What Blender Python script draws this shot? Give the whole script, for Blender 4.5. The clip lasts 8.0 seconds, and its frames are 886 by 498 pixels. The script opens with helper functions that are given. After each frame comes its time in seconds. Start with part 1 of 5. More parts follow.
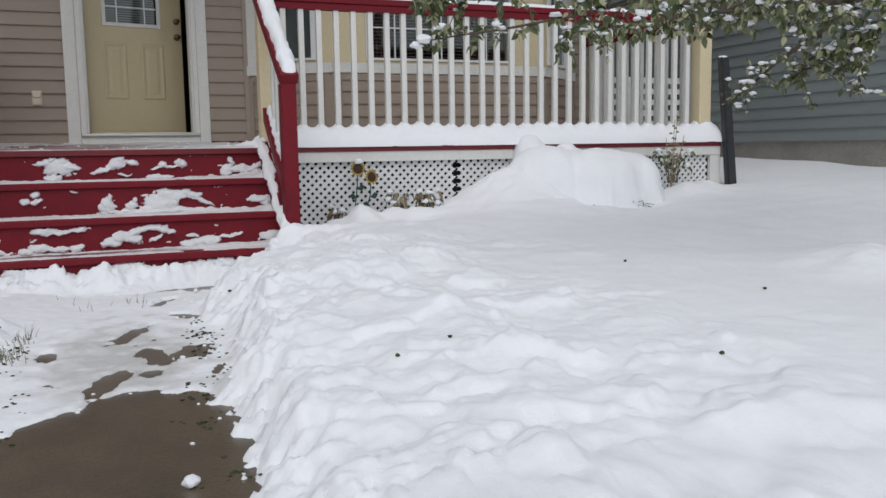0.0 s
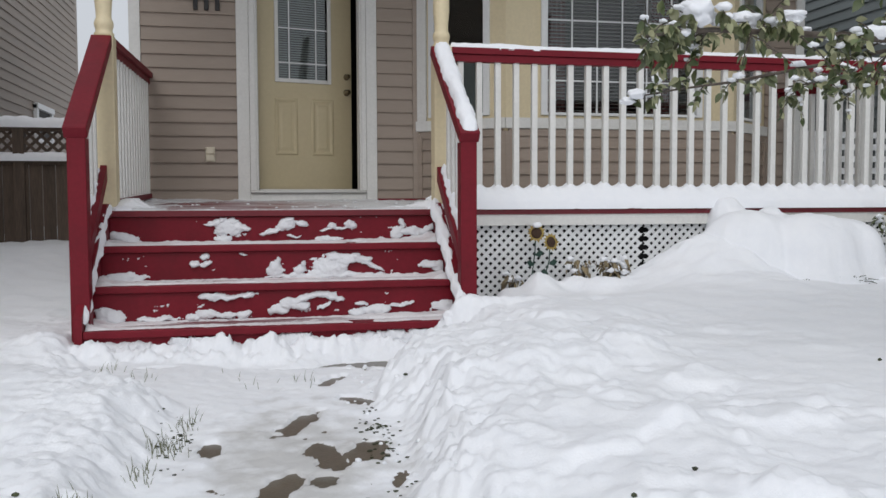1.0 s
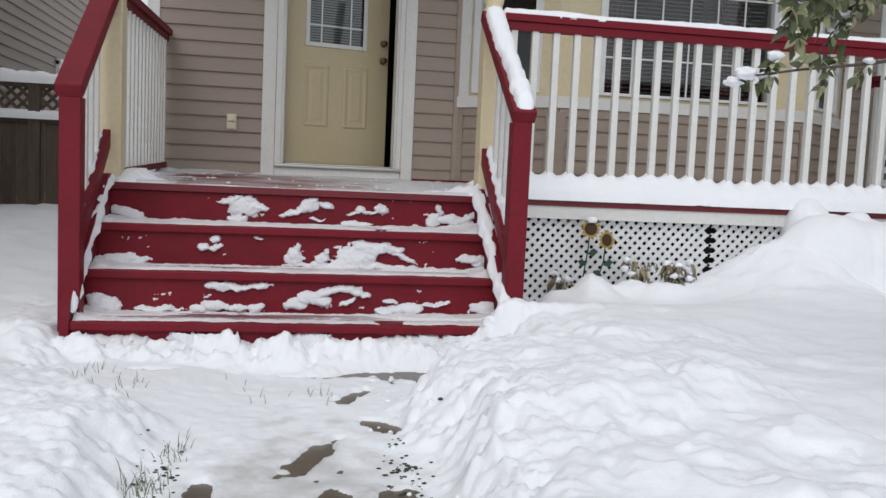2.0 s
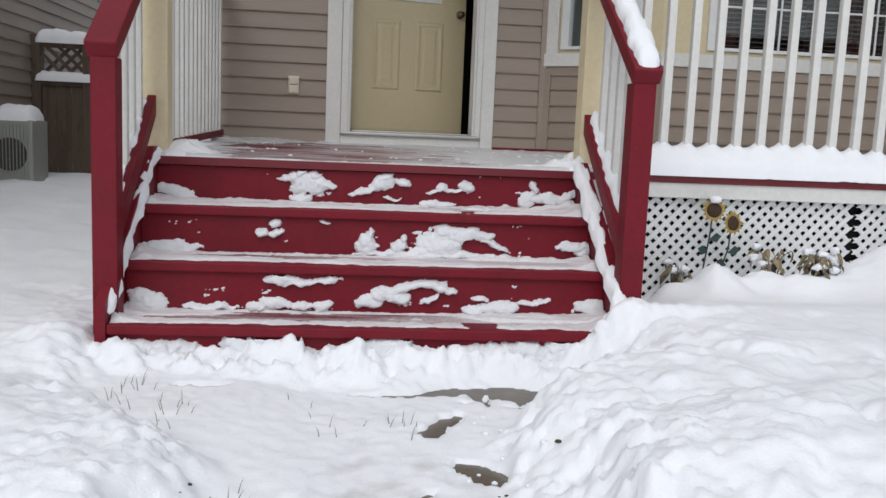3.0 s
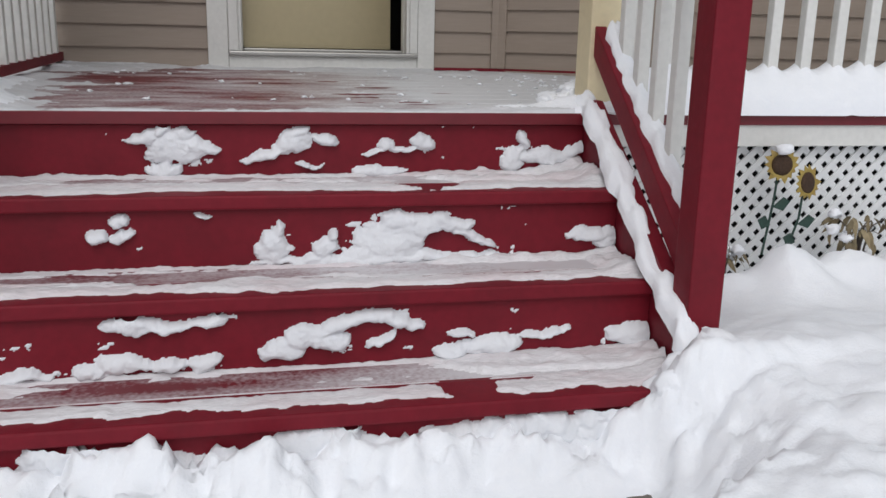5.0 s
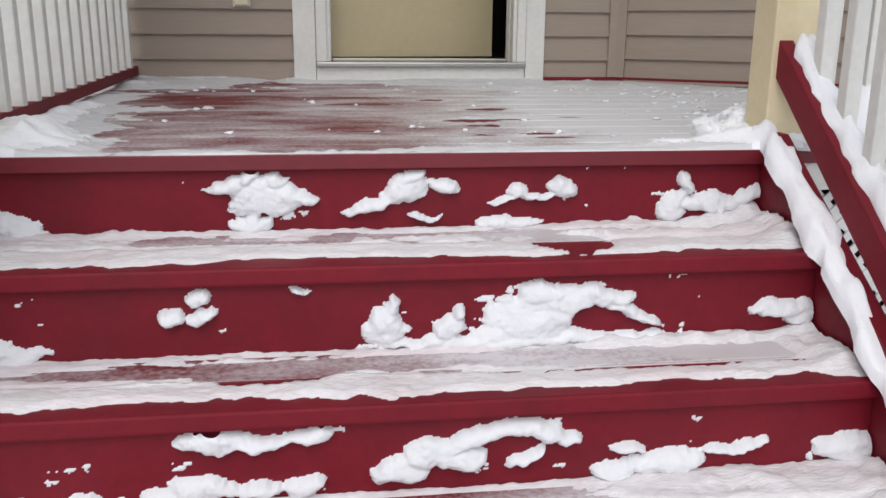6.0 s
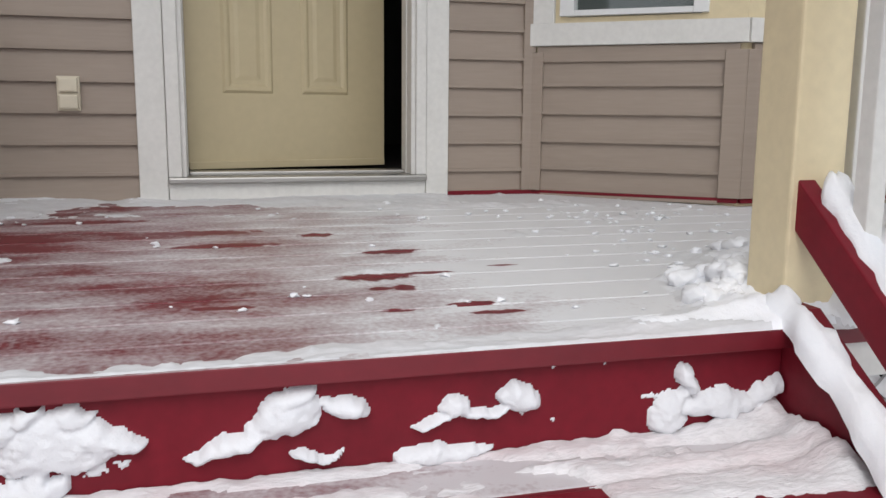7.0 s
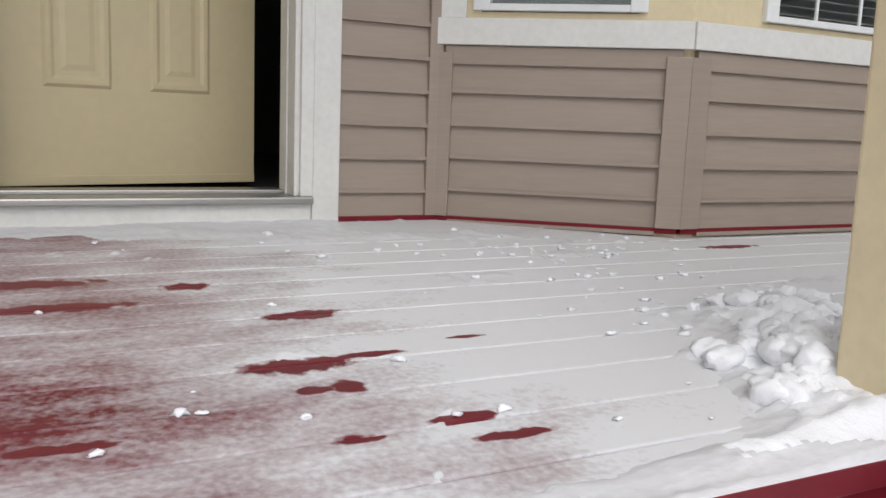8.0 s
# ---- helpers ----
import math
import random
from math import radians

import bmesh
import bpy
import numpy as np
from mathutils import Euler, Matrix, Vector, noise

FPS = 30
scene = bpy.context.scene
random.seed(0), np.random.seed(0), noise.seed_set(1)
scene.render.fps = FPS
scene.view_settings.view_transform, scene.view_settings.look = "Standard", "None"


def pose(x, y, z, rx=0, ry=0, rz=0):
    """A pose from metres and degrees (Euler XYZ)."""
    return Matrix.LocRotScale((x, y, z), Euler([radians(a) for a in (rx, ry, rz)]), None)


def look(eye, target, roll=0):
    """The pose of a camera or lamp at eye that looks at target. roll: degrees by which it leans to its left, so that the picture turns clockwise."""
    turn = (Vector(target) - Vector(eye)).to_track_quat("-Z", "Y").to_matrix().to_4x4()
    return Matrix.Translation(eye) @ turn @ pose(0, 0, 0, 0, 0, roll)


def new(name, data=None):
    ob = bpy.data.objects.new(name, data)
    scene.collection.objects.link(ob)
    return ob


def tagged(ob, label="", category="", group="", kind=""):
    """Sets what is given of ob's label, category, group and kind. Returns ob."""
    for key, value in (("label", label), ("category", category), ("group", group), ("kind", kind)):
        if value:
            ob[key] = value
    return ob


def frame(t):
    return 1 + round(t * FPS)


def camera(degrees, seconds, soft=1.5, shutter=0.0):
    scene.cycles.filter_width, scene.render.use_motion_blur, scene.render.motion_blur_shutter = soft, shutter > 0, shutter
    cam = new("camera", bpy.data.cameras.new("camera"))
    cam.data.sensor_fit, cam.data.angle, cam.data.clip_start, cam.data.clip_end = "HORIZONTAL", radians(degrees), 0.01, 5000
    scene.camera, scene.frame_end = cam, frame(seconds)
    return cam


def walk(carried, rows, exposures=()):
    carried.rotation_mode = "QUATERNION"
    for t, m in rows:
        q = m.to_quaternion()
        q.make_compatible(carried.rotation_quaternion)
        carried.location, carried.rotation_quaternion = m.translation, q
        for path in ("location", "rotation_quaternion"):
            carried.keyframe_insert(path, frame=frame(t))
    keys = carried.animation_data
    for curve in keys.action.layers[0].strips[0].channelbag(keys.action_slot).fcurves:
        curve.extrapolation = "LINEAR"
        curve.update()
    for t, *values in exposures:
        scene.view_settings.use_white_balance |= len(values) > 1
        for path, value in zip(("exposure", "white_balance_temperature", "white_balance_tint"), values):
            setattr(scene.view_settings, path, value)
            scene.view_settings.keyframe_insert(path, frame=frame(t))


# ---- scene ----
cam = camera(54.8, 8.0)
PATH = [
    (0, (-0.372, -0.512, 0.728), (0.357, 1.336, 0.497), -0.9),
    (0.5, (-0.399, -0.232, 0.777), (0.163, 1.681, 0.624), -0.9),
    (1, (-0.426, 0.042, 0.81), (-0.015, 1.996, 0.698), -0.2),
    (1.2, (-0.414, 0.16, 0.809), (-0.073, 2.127, 0.689), 0.5),
    (2.3, (-0.385, 0.878, 0.884), (-0.031, 2.837, 0.701), 3.1),
    (2.5, (-0.398, 1.03, 0.894), (-0.075, 2.994, 0.699), 3.0),
    (3, (-0.431, 1.348, 0.902), (-0.215, 3.319, 0.638), 2.4),
    (3.5, (-0.422, 1.692, 0.919), (-0.183, 3.647, 0.568), 1.2),
    (4, (-0.375, 2.061, 0.951), (0.079, 3.97, 0.56), 1.2),
    (4.5, (-0.359, 2.401, 0.972), (0.303, 4.241, 0.551), 1.1),
    (5, (-0.396, 2.73, 0.972), (0.022, 4.627, 0.498), 1.3),
    (5.2, (-0.436, 2.827, 0.975), (-0.136, 4.737, 0.463), 1.3),
    (6.3, (-0.471, 3.492, 1.081), (-0.215, 5.418, 0.606), 0.4),
    (6.5, (-0.435, 3.663, 1.102), (-0.13, 5.597, 0.694), 0.3),
    (7, (-0.405, 3.997, 1.147), (0.132, 5.897, 0.826), 0.5),
    (7.5, (-0.41, 4.315, 1.148), (0.242, 6.182, 0.847), 1.5),
    (8, (-0.418, 4.644, 1.148), (0.486, 6.404, 0.852), 2.2),
]
SKY, SUN = 0.10, 0.64
walk(cam, [(t, look(eye, target, roll)) for t, eye, target, roll in PATH],
     exposures=[(0.0, -0.1, 6400, 10), (1.0, -0.02, 6400, 10), (2.5, 0.17, 6400, 10), (3.5, 0.2, 6400, 10), (4.5, 0.04, 6400, 10), (5.5, 0.30, 6450, 11), (6.5, 0.63, 6500, 11), (7.0, 0.56, 6500, 11), (8.0, 0.68, 6500, 11)])

# ---- light ----
world = bpy.data.worlds.new("overcast_sky")
scene.world = world
world.use_nodes = True
wn, wl = world.node_tree.nodes, world.node_tree.links
sky = wn.new("ShaderNodeTexSky")
sky.sky_type = "NISHITA"
sky.sun_disc = False
sky.sun_elevation, sky.sun_rotation = radians(46), radians(197)
sky.dust_density, sky.air_density = 6.0, 1.0
grey_sky = wn.new("ShaderNodeHueSaturation")
grey_sky.inputs["Saturation"].default_value = 0.34
wl.new(sky.outputs[0], grey_sky.inputs["Color"])
cloud = wn.new("ShaderNodeMix")
cloud.data_type = "RGBA"
cloud.inputs["Factor"].default_value = 0.75
cloud.inputs["B"].default_value = (7.1, 7.4, 7.85, 1)
wl.new(grey_sky.outputs[0], cloud.inputs["A"])
wl.new(cloud.outputs["Result"], wn["Background"].inputs["Color"])
wn["Background"].inputs["Strength"].default_value = SKY
sun = new("sun", bpy.data.lights.new("sun", "SUN"))
sun.data.energy, sun.data.angle, sun.data.color = SUN, radians(50), (1.0, 0.985, 0.97)
sun.matrix_world = look((-3.0, -9.6, 10.6), (0, 0, 0))


# ---- materials ----
def material(name, colour, rough=0.6, metal=0.0, grain=0.08, scale=60.0, stretch=(1, 1, 1), bump=0.15, spot=None, spot_amount=0.3, spot_scale=4.0,
             each=0.0, coords="Object"):
    """A surface with fine grain, broad stains of colour spot, relief, and a small change from piece to piece."""
    m = bpy.data.materials.new(name)
    m.use_nodes = True
    n, l = m.node_tree.nodes, m.node_tree.links
    b = n["Principled BSDF"]
    tex = n.new("ShaderNodeTexCoord")
    mp = n.new("ShaderNodeMapping")
    mp.inputs["Scale"].default_value = stretch
    geo = n.new("ShaderNodeNewGeometry")
    l.new(geo.outputs["Position"] if coords == "World" else tex.outputs[coords], mp.inputs["Vector"])
    fine = n.new("ShaderNodeTexNoise")
    fine.inputs["Scale"].default_value, fine.inputs["Detail"].default_value = scale, 5
    broad = n.new("ShaderNodeTexNoise")
    broad.inputs["Scale"].default_value, broad.inputs["Detail"].default_value = spot_scale, 4
    l.new(mp.outputs[0], fine.inputs["Vector"])
    l.new(mp.outputs[0], broad.inputs["Vector"])
    mix = n.new("ShaderNodeMix")
    mix.data_type = "RGBA"
    mix.inputs["A"].default_value = (*colour, 1)
    mix.inputs["B"].default_value = (*(spot or [c * 0.75 for c in colour]), 1)
    ramp = n.new("ShaderNodeMapRange")
    ramp.inputs["From Min"].default_value, ramp.inputs["From Max"].default_value = 0.45, 0.75
    ramp.inputs["To Max"].default_value = spot_amount
    l.new(broad.outputs["Fac"], ramp.inputs["Value"])
    l.new(ramp.outputs[0], mix.inputs["Factor"])
    hsv = n.new("ShaderNodeHueSaturation")
    l.new(mix.outputs["Result"], hsv.inputs["Color"])
    val = n.new("ShaderNodeMapRange")
    val.inputs["From Min"].default_value, val.inputs["From Max"].default_value = 0.25, 0.75
    val.inputs["To Min"].default_value, val.inputs["To Max"].default_value = 1 - grain, 1 + grain
    l.new(fine.outputs["Fac"], val.inputs["Value"])
    last = val.outputs[0]
    if each:
        info = n.new("ShaderNodeObjectInfo")
        r = n.new("ShaderNodeMapRange")
        r.inputs["To Min"].default_value, r.inputs["To Max"].default_value = 1 - each, 1 + each
        l.new(info.outputs["Random"], r.inputs["Value"])
        mul = n.new("ShaderNodeMath")
        mul.operation = "MULTIPLY"
        l.new(last, mul.inputs[0])
        l.new(r.outputs[0], mul.inputs[1])
        last = mul.outputs[0]
    l.new(last, hsv.inputs["Value"])
    l.new(hsv.outputs[0], b.inputs["Base Color"])
    b.inputs["Roughness"].default_value, b.inputs["Metallic"].default_value = rough, metal
    if bump:
        bp = n.new("ShaderNodeBump")
        bp.inputs["Strength"].default_value, bp.inputs["Distance"].default_value = bump, 0.004
        l.new(fine.outputs["Fac"], bp.inputs["Height"])
        l.new(bp.outputs[0], b.inputs["Normal"])
    return m


def frosted(name, paint, cover, stretch, low, high, bare=()):
    """Red paint with wind-packed frost lying on it in streaks."""
    m = material(name, paint, 0.45, grain=0.1, scale=40, stretch=stretch, bump=0.1, each=0.06, coords="World")
    n, l = m.node_tree.nodes, m.node_tree.links
    b = n["Principled BSDF"]
    src = b.inputs["Base Color"].links[0].from_socket
    geo = n["Geometry"] if "Geometry" in n else n.new("ShaderNodeNewGeometry")
    mp = n.new("ShaderNodeMapping")
    mp.inputs["Scale"].default_value = stretch
    l.new(geo.outputs["Position"], mp.inputs["Vector"])
    total = None
    for s, w in ((2.6, 0.85), (9.0, 0.58), (85.0, 0.46)):
        t = n.new("ShaderNodeTexNoise")
        t.inputs["Scale"].default_value, t.inputs["Detail"].default_value = s, 3 if s < 40 else 7
        l.new(mp.outputs[0] if s < 40 else geo.outputs["Position"], t.inputs["Vector"])
        k = n.new("ShaderNodeMath")
        k.operation = "MULTIPLY_ADD"
        k.inputs[1].default_value = w
        l.new(t.outputs["Fac"], k.inputs[0])
        if total:
            l.new(total, k.inputs[2])
        else:
            k.inputs[2].default_value = 0
        total = k.outputs[0]
    sep = n.new("ShaderNodeSeparateXYZ")
    l.new(geo.outputs["Position"], sep.inputs[0])
    drift = n.new("ShaderNodeMapRange")
    drift.inputs["From Min"].default_value, drift.inputs["From Max"].default_value, drift.inputs["To Max"].default_value = -0.30, 0.45, 0.58
    l.new(sep.outputs["X"], drift.inputs["Value"])
    more = n.new("ShaderNodeMath")
    l.new(total, more.inputs[0])
    l.new(drift.outputs[0], more.inputs[1])
    total = more.outputs[0]
    r = n.new("ShaderNodeMapRange")
    r.inputs["From Min"].default_value, r.inputs["From Max"].default_value = low, high
    r.inputs["To Max"].default_value = cover
    l.new(total, r.inputs["Value"])
    cover_out = r.outputs[0]
    if bare:
        # snow caught in the gaps between the boards
        at = n.new("ShaderNodeMath")
        at.operation = "MULTIPLY_ADD"
        at.inputs[1].default_value, at.inputs[2].default_value = 1 / 0.1425, 0.5 - 5.277 / 0.1425
        l.new(sep.outputs["Y"], at.inputs[0])
        part_of = n.new("ShaderNodeMath")
        part_of.operation = "FRACT"
        l.new(at.outputs[0], part_of.inputs[0])
        gap = n.new("ShaderNodeMath")
        gap.operation = "COMPARE"
        gap.inputs[1].default_value, gap.inputs[2].default_value = 0.5, 0.035
        l.new(part_of.outputs[0], gap.inputs[0])
        amount = n.new("ShaderNodeMapRange")
        amount.inputs["From Min"].default_value, amount.inputs["From Max"].default_value, amount.inputs["To Max"].default_value = 0.72, 1.10, 0.55
        l.new(total, amount.inputs["Value"])
        caught = n.new("ShaderNodeMath")
        caught.operation = "MULTIPLY"
        l.new(gap.outputs[0], caught.inputs[0])
        l.new(amount.outputs[0], caught.inputs[1])
        both = n.new("ShaderNodeMath")
        both.operation = "MAXIMUM"
        l.new(cover_out, both.inputs[0])
        l.new(caught.outputs[0], both.inputs[1])
        cover_out = both.outputs[0]
    # frost lies on the upper faces and in the gaps, not on the nosing
    nrm, facing, lying = n.new("ShaderNodeSeparateXYZ"), n.new("ShaderNodeMath"), n.new("ShaderNodeMath")
    l.new(geo.outputs["Normal"], nrm.inputs[0])
    facing.operation, lying.operation = "GREATER_THAN", "MULTIPLY"
    facing.inputs[1].default_value = 0.8
    l.new(nrm.outputs["Z"], facing.inputs[0])
    inner, either = n.new("ShaderNodeMath"), n.new("ShaderNodeMath")
    inner.operation, either.operation = "GREATER_THAN", "MAXIMUM"
    inner.inputs[1].default_value = 5.30
    l.new(sep.outputs["Y"], inner.inputs[0])
    l.new(facing.outputs[0], either.inputs[0])
    l.new(inner.outputs[0], either.inputs[1])
    l.new(either.outputs[0], lying.inputs[0])
    l.new(cover_out, lying.inputs[1])
    cover_out = lying.outputs[0]
    # spots where boots have lifted the frost off the paint
    edge = n.new("ShaderNodeTexNoise")
    edge.inputs["Scale"].default_value, edge.inputs["Detail"].default_value = 30.0, 3
    l.new(geo.outputs["Position"], edge.inputs["Vector"])
    for fx, fy, half_x, half_y in bare:
        off = n.new("ShaderNodeVectorMath")
        off.operation = "SUBTRACT"
        off.inputs[1].default_value = (fx, fy, 0)
        l.new(geo.outputs["Position"], off.inputs[0])
        size = n.new("ShaderNodeVectorMath")
        size.operation = "MULTIPLY"
        size.inputs[1].default_value = (1 / half_x, 1 / half_y, 0)
        l.new(off.outputs[0], size.inputs[0])
        far = n.new("ShaderNodeVectorMath")
        far.operation = "LENGTH"
        l.new(size.outputs[0], far.inputs[0])
        rag = n.new("ShaderNodeMath")
        rag.operation = "MULTIPLY_ADD"
        rag.inputs[1].default_value = 1.6
        l.new(edge.outputs["Fac"], rag.inputs[0])
        l.new(far.outputs["Value"], rag.inputs[2])
        keep = n.new("ShaderNodeMapRange")
        keep.inputs["From Min"].default_value, keep.inputs["From Max"].default_value = 1.7, 1.95
        l.new(rag.outputs[0], keep.inputs["Value"])
        mul = n.new("ShaderNodeMath")
        mul.operation = "MULTIPLY"
        l.new(cover_out, mul.inputs[0])
        l.new(keep.outputs[0], mul.inputs[1])
        cover_out = mul.outputs[0]
    mix = n.new("ShaderNodeMix")
    mix.data_type = "RGBA"
    mix.inputs["B"].default_value = (0.765, 0.78, 0.80, 1)
    l.new(cover_out, mix.inputs["Factor"])
    l.new(src, mix.inputs["A"])
    l.new(mix.outputs["Result"], b.inputs["Base Color"])
    return m


def snow_material(name="snow", slush=False, tone=1.0):
    m = bpy.data.materials.new(name)
    m.use_nodes = True
    n, l = m.node_tree.nodes, m.node_tree.links
    b = n["Principled BSDF"]
    b.inputs["Roughness"].default_value = 0.75
    b.inputs["Specular IOR Level"].default_value = 0.25
    geo = n.new("ShaderNodeNewGeometry")
    total = None
    for s, w in ((7.0, 0.40), (38.0, 0.30), (130.0, 0.22), (420.0, 0.12)):
        t = n.new("ShaderNodeTexNoise")
        t.inputs["Scale"].default_value, t.inputs["Detail"].default_value = s, 4
        l.new(geo.outputs["Position"], t.inputs["Vector"])
        k = n.new("ShaderNodeMath")
        k.operation = "MULTIPLY_ADD"
        k.inputs[1].default_value = w
        l.new(t.outputs["Fac"], k.inputs[0])
        if total:
            l.new(total, k.inputs[2])
        else:
            k.inputs[2].default_value = 0
        total = k.outputs[0]
    bp = n.new("ShaderNodeBump")
    bp.inputs["Strength"].default_value, bp.inputs["Distance"].default_value = 0.50, 0.012
    l.new(total, bp.inputs["Height"])
    l.new(bp.outputs[0], b.inputs["Normal"])
    ramp = n.new("ShaderNodeValToRGB")
    ramp.color_ramp.elements[0].position, ramp.color_ramp.elements[1].position = 0.35, 0.75
    ramp.color_ramp.elements[0].color, ramp.color_ramp.elements[1].color = (0.86 * tone, 0.88 * tone, 0.92 * tone, 1), (0.93 * tone, 0.94 * tone, 0.96 * tone, 1)
    l.new(total, ramp.inputs[0])
    l.new(ramp.outputs[0], b.inputs["Base Color"])
    if slush:
        # grey slush trodden into the walkway, in worn patches along its middle
        off, size, far = (n.new("ShaderNodeVectorMath") for _ in range(3))
        off.operation, size.operation, far.operation = "SUBTRACT", "MULTIPLY", "LENGTH"
        off.inputs[1].default_value, size.inputs[1].default_value = (-0.30, 2.85, 0), (1 / 0.42, 1 / 0.85, 0)
        l.new(geo.outputs["Position"], off.inputs[0])
        l.new(off.outputs[0], size.inputs[0])
        l.new(size.outputs[0], far.inputs[0])
        patch = n.new("ShaderNodeTexNoise")
        patch.inputs["Scale"].default_value, patch.inputs["Detail"].default_value = 9.0, 6
        l.new(geo.outputs["Position"], patch.inputs["Vector"])
        worn, amount, mix = n.new("ShaderNodeMath"), n.new("ShaderNodeMapRange"), n.new("ShaderNodeMix")
        worn.operation = "MULTIPLY_ADD"
        worn.inputs[1].default_value = -1.7
        l.new(patch.outputs["Fac"], worn.inputs[0])
        l.new(far.outputs["Value"], worn.inputs[2])
        amount.inputs["From Min"].default_value, amount.inputs["From Max"].default_value = 0.10, -0.55
        amount.inputs["To Max"].default_value = 0.75
        l.new(worn.outputs[0], amount.inputs["Value"])
        mix.data_type = "RGBA"
        mix.inputs["B"].default_value = (0.50, 0.49, 0.47, 1)
        l.new(amount.outputs[0], mix.inputs["Factor"])
        l.new(ramp.outputs[0], mix.inputs["A"])
        l.new(mix.outputs["Result"], b.inputs["Base Color"])
    return m


def glass_material(name, tint=(0.9, 0.95, 0.93)):
    m = bpy.data.materials.new(name)
    m.use_nodes = True
    b = m.node_tree.nodes["Principled BSDF"]
    b.inputs["Base Color"].default_value = (*tint, 1)
    b.inputs["Roughness"].default_value = 0.02
    b.inputs["Transmission Weight"].default_value = 1.0
    b.inputs["IOR"].default_value = 1.52
    return m


SNOW = snow_material()
GROUND_SNOW = snow_material("ground_snow", True)
WET_SNOW = snow_material("wet_snow", False, 0.86)
BARE = [(-0.04, 5.845, 0.075, 0.036), (0.0, 5.735, 0.022, 0.03), (-0.05, 5.735, 0.03, 0.014), (0.10, 5.575, 0.05, 0.016), (0.14, 5.505, 0.055, 0.014), (-0.10, 6.41, 0.055, 0.03), (-0.375, 5.64, 0.06, 0.014), (0.055, 6.13, 0.07, 0.03), (-0.055, 5.555, 0.03, 0.014), (-0.42, 6.50, 0.16, 0.035), (-0.36, 6.29, 0.13, 0.03), (0.09, 5.868, 0.05, 0.014), (0.28, 5.914, 0.035, 0.008), (1.57, 6.57, 0.10, 0.025), (-0.75, 6.75, 0.2, 0.03)]
FILM = material("trodden_snow_film", (0.69, 0.70, 0.72), 0.5, grain=0.07, scale=60, bump=0.4, spot=(0.63, 0.605, 0.62), spot_amount=0.8, spot_scale=5, stretch=(0.6, 1.5, 1), coords="World")
THIN = material("thin_packed_snow", (0.75, 0.735, 0.75), 0.7, grain=0.08, scale=90, bump=0.8, spot=(0.66, 0.55, 0.565), spot_amount=0.8, spot_scale=7, stretch=(0.5, 1.6, 1), coords="World")
RED = material("red_paint", (0.170, 0.0080, 0.0175), 0.55, grain=0.10, scale=45, bump=0.12, spot=(0.11, 0.008, 0.014), spot_amount=0.5, spot_scale=6, each=0.05, coords="World")
RED.node_tree.nodes["Principled BSDF"].inputs["Specular IOR Level"].default_value = 0.25
FROST_DECK = frosted("frosted_red_deck", (0.155, 0.009, 0.017), 0.96, (0.6, 1.4, 1), 0.80, 1.32, BARE)
FROST_STEP = frosted("frosted_red_tread", (0.16, 0.0095, 0.018), 0.75, (0.35, 1.6, 1), 0.82, 1.20)
WHITE = material("white_paint", (0.72, 0.715, 0.685), 0.5, grain=0.05, scale=50, bump=0.08, spot=(0.6, 0.6, 0.57), spot_amount=0.3, spot_scale=5, coords="World")
PVC = material("white_plastic", (0.78, 0.79, 0.79), 0.4, grain=0.03, scale=50, bump=0.04, each=0.03, coords="World")
CREAM = material("cream_paint", (0.70, 0.60, 0.395), 0.5, grain=0.05, scale=40, bump=0.08, spot=(0.63, 0.53, 0.34), spot_amount=0.35, spot_scale=4, coords="World")
DOOR = material("yellow_cream_door_paint", (0.57, 0.485, 0.305), 0.38, grain=0.03, scale=30, bump=0.04, spot=(0.52, 0.44, 0.27), spot_amount=0.3, spot_scale=3, coords="World")
SIDING = material("taupe_vinyl", (0.335, 0.272, 0.222), 0.5, grain=0.05, scale=30, stretch=(0.3, 0.3, 4), bump=0.12, spot=(0.29, 0.235, 0.19), spot_amount=0.35, spot_scale=3, each=0.035, coords="World")
GREYSIDE = material("grey_vinyl", (0.235, 0.265, 0.265), 0.55, grain=0.06, scale=20, stretch=(0.3, 0.3, 4), bump=0.12, spot=(0.19, 0.21, 0.21), spot_amount=0.5, spot_scale=2, each=0.05, coords="World")
BROWNSIDE = material("brown_vinyl", (0.30, 0.245, 0.20), 0.55, grain=0.06, scale=20, stretch=(0.3, 0.3, 4), bump=0.12, spot=(0.24, 0.21, 0.18), spot_amount=0.5, spot_scale=2, each=0.05, coords="World")
CONCRETE = material("concrete", (0.30, 0.28, 0.25), 0.85, grain=0.2, scale=70, bump=0.4, spot=(0.2, 0.19, 0.17), spot_amount=0.7, spot_scale=3, coords="World")
WET = material("wet_concrete", (0.105, 0.080, 0.052), 0.30, grain=0.3, scale=110, bump=0.25, spot=(0.055, 0.044, 0.030), spot_amount=0.8, spot_scale=5, coords="World")
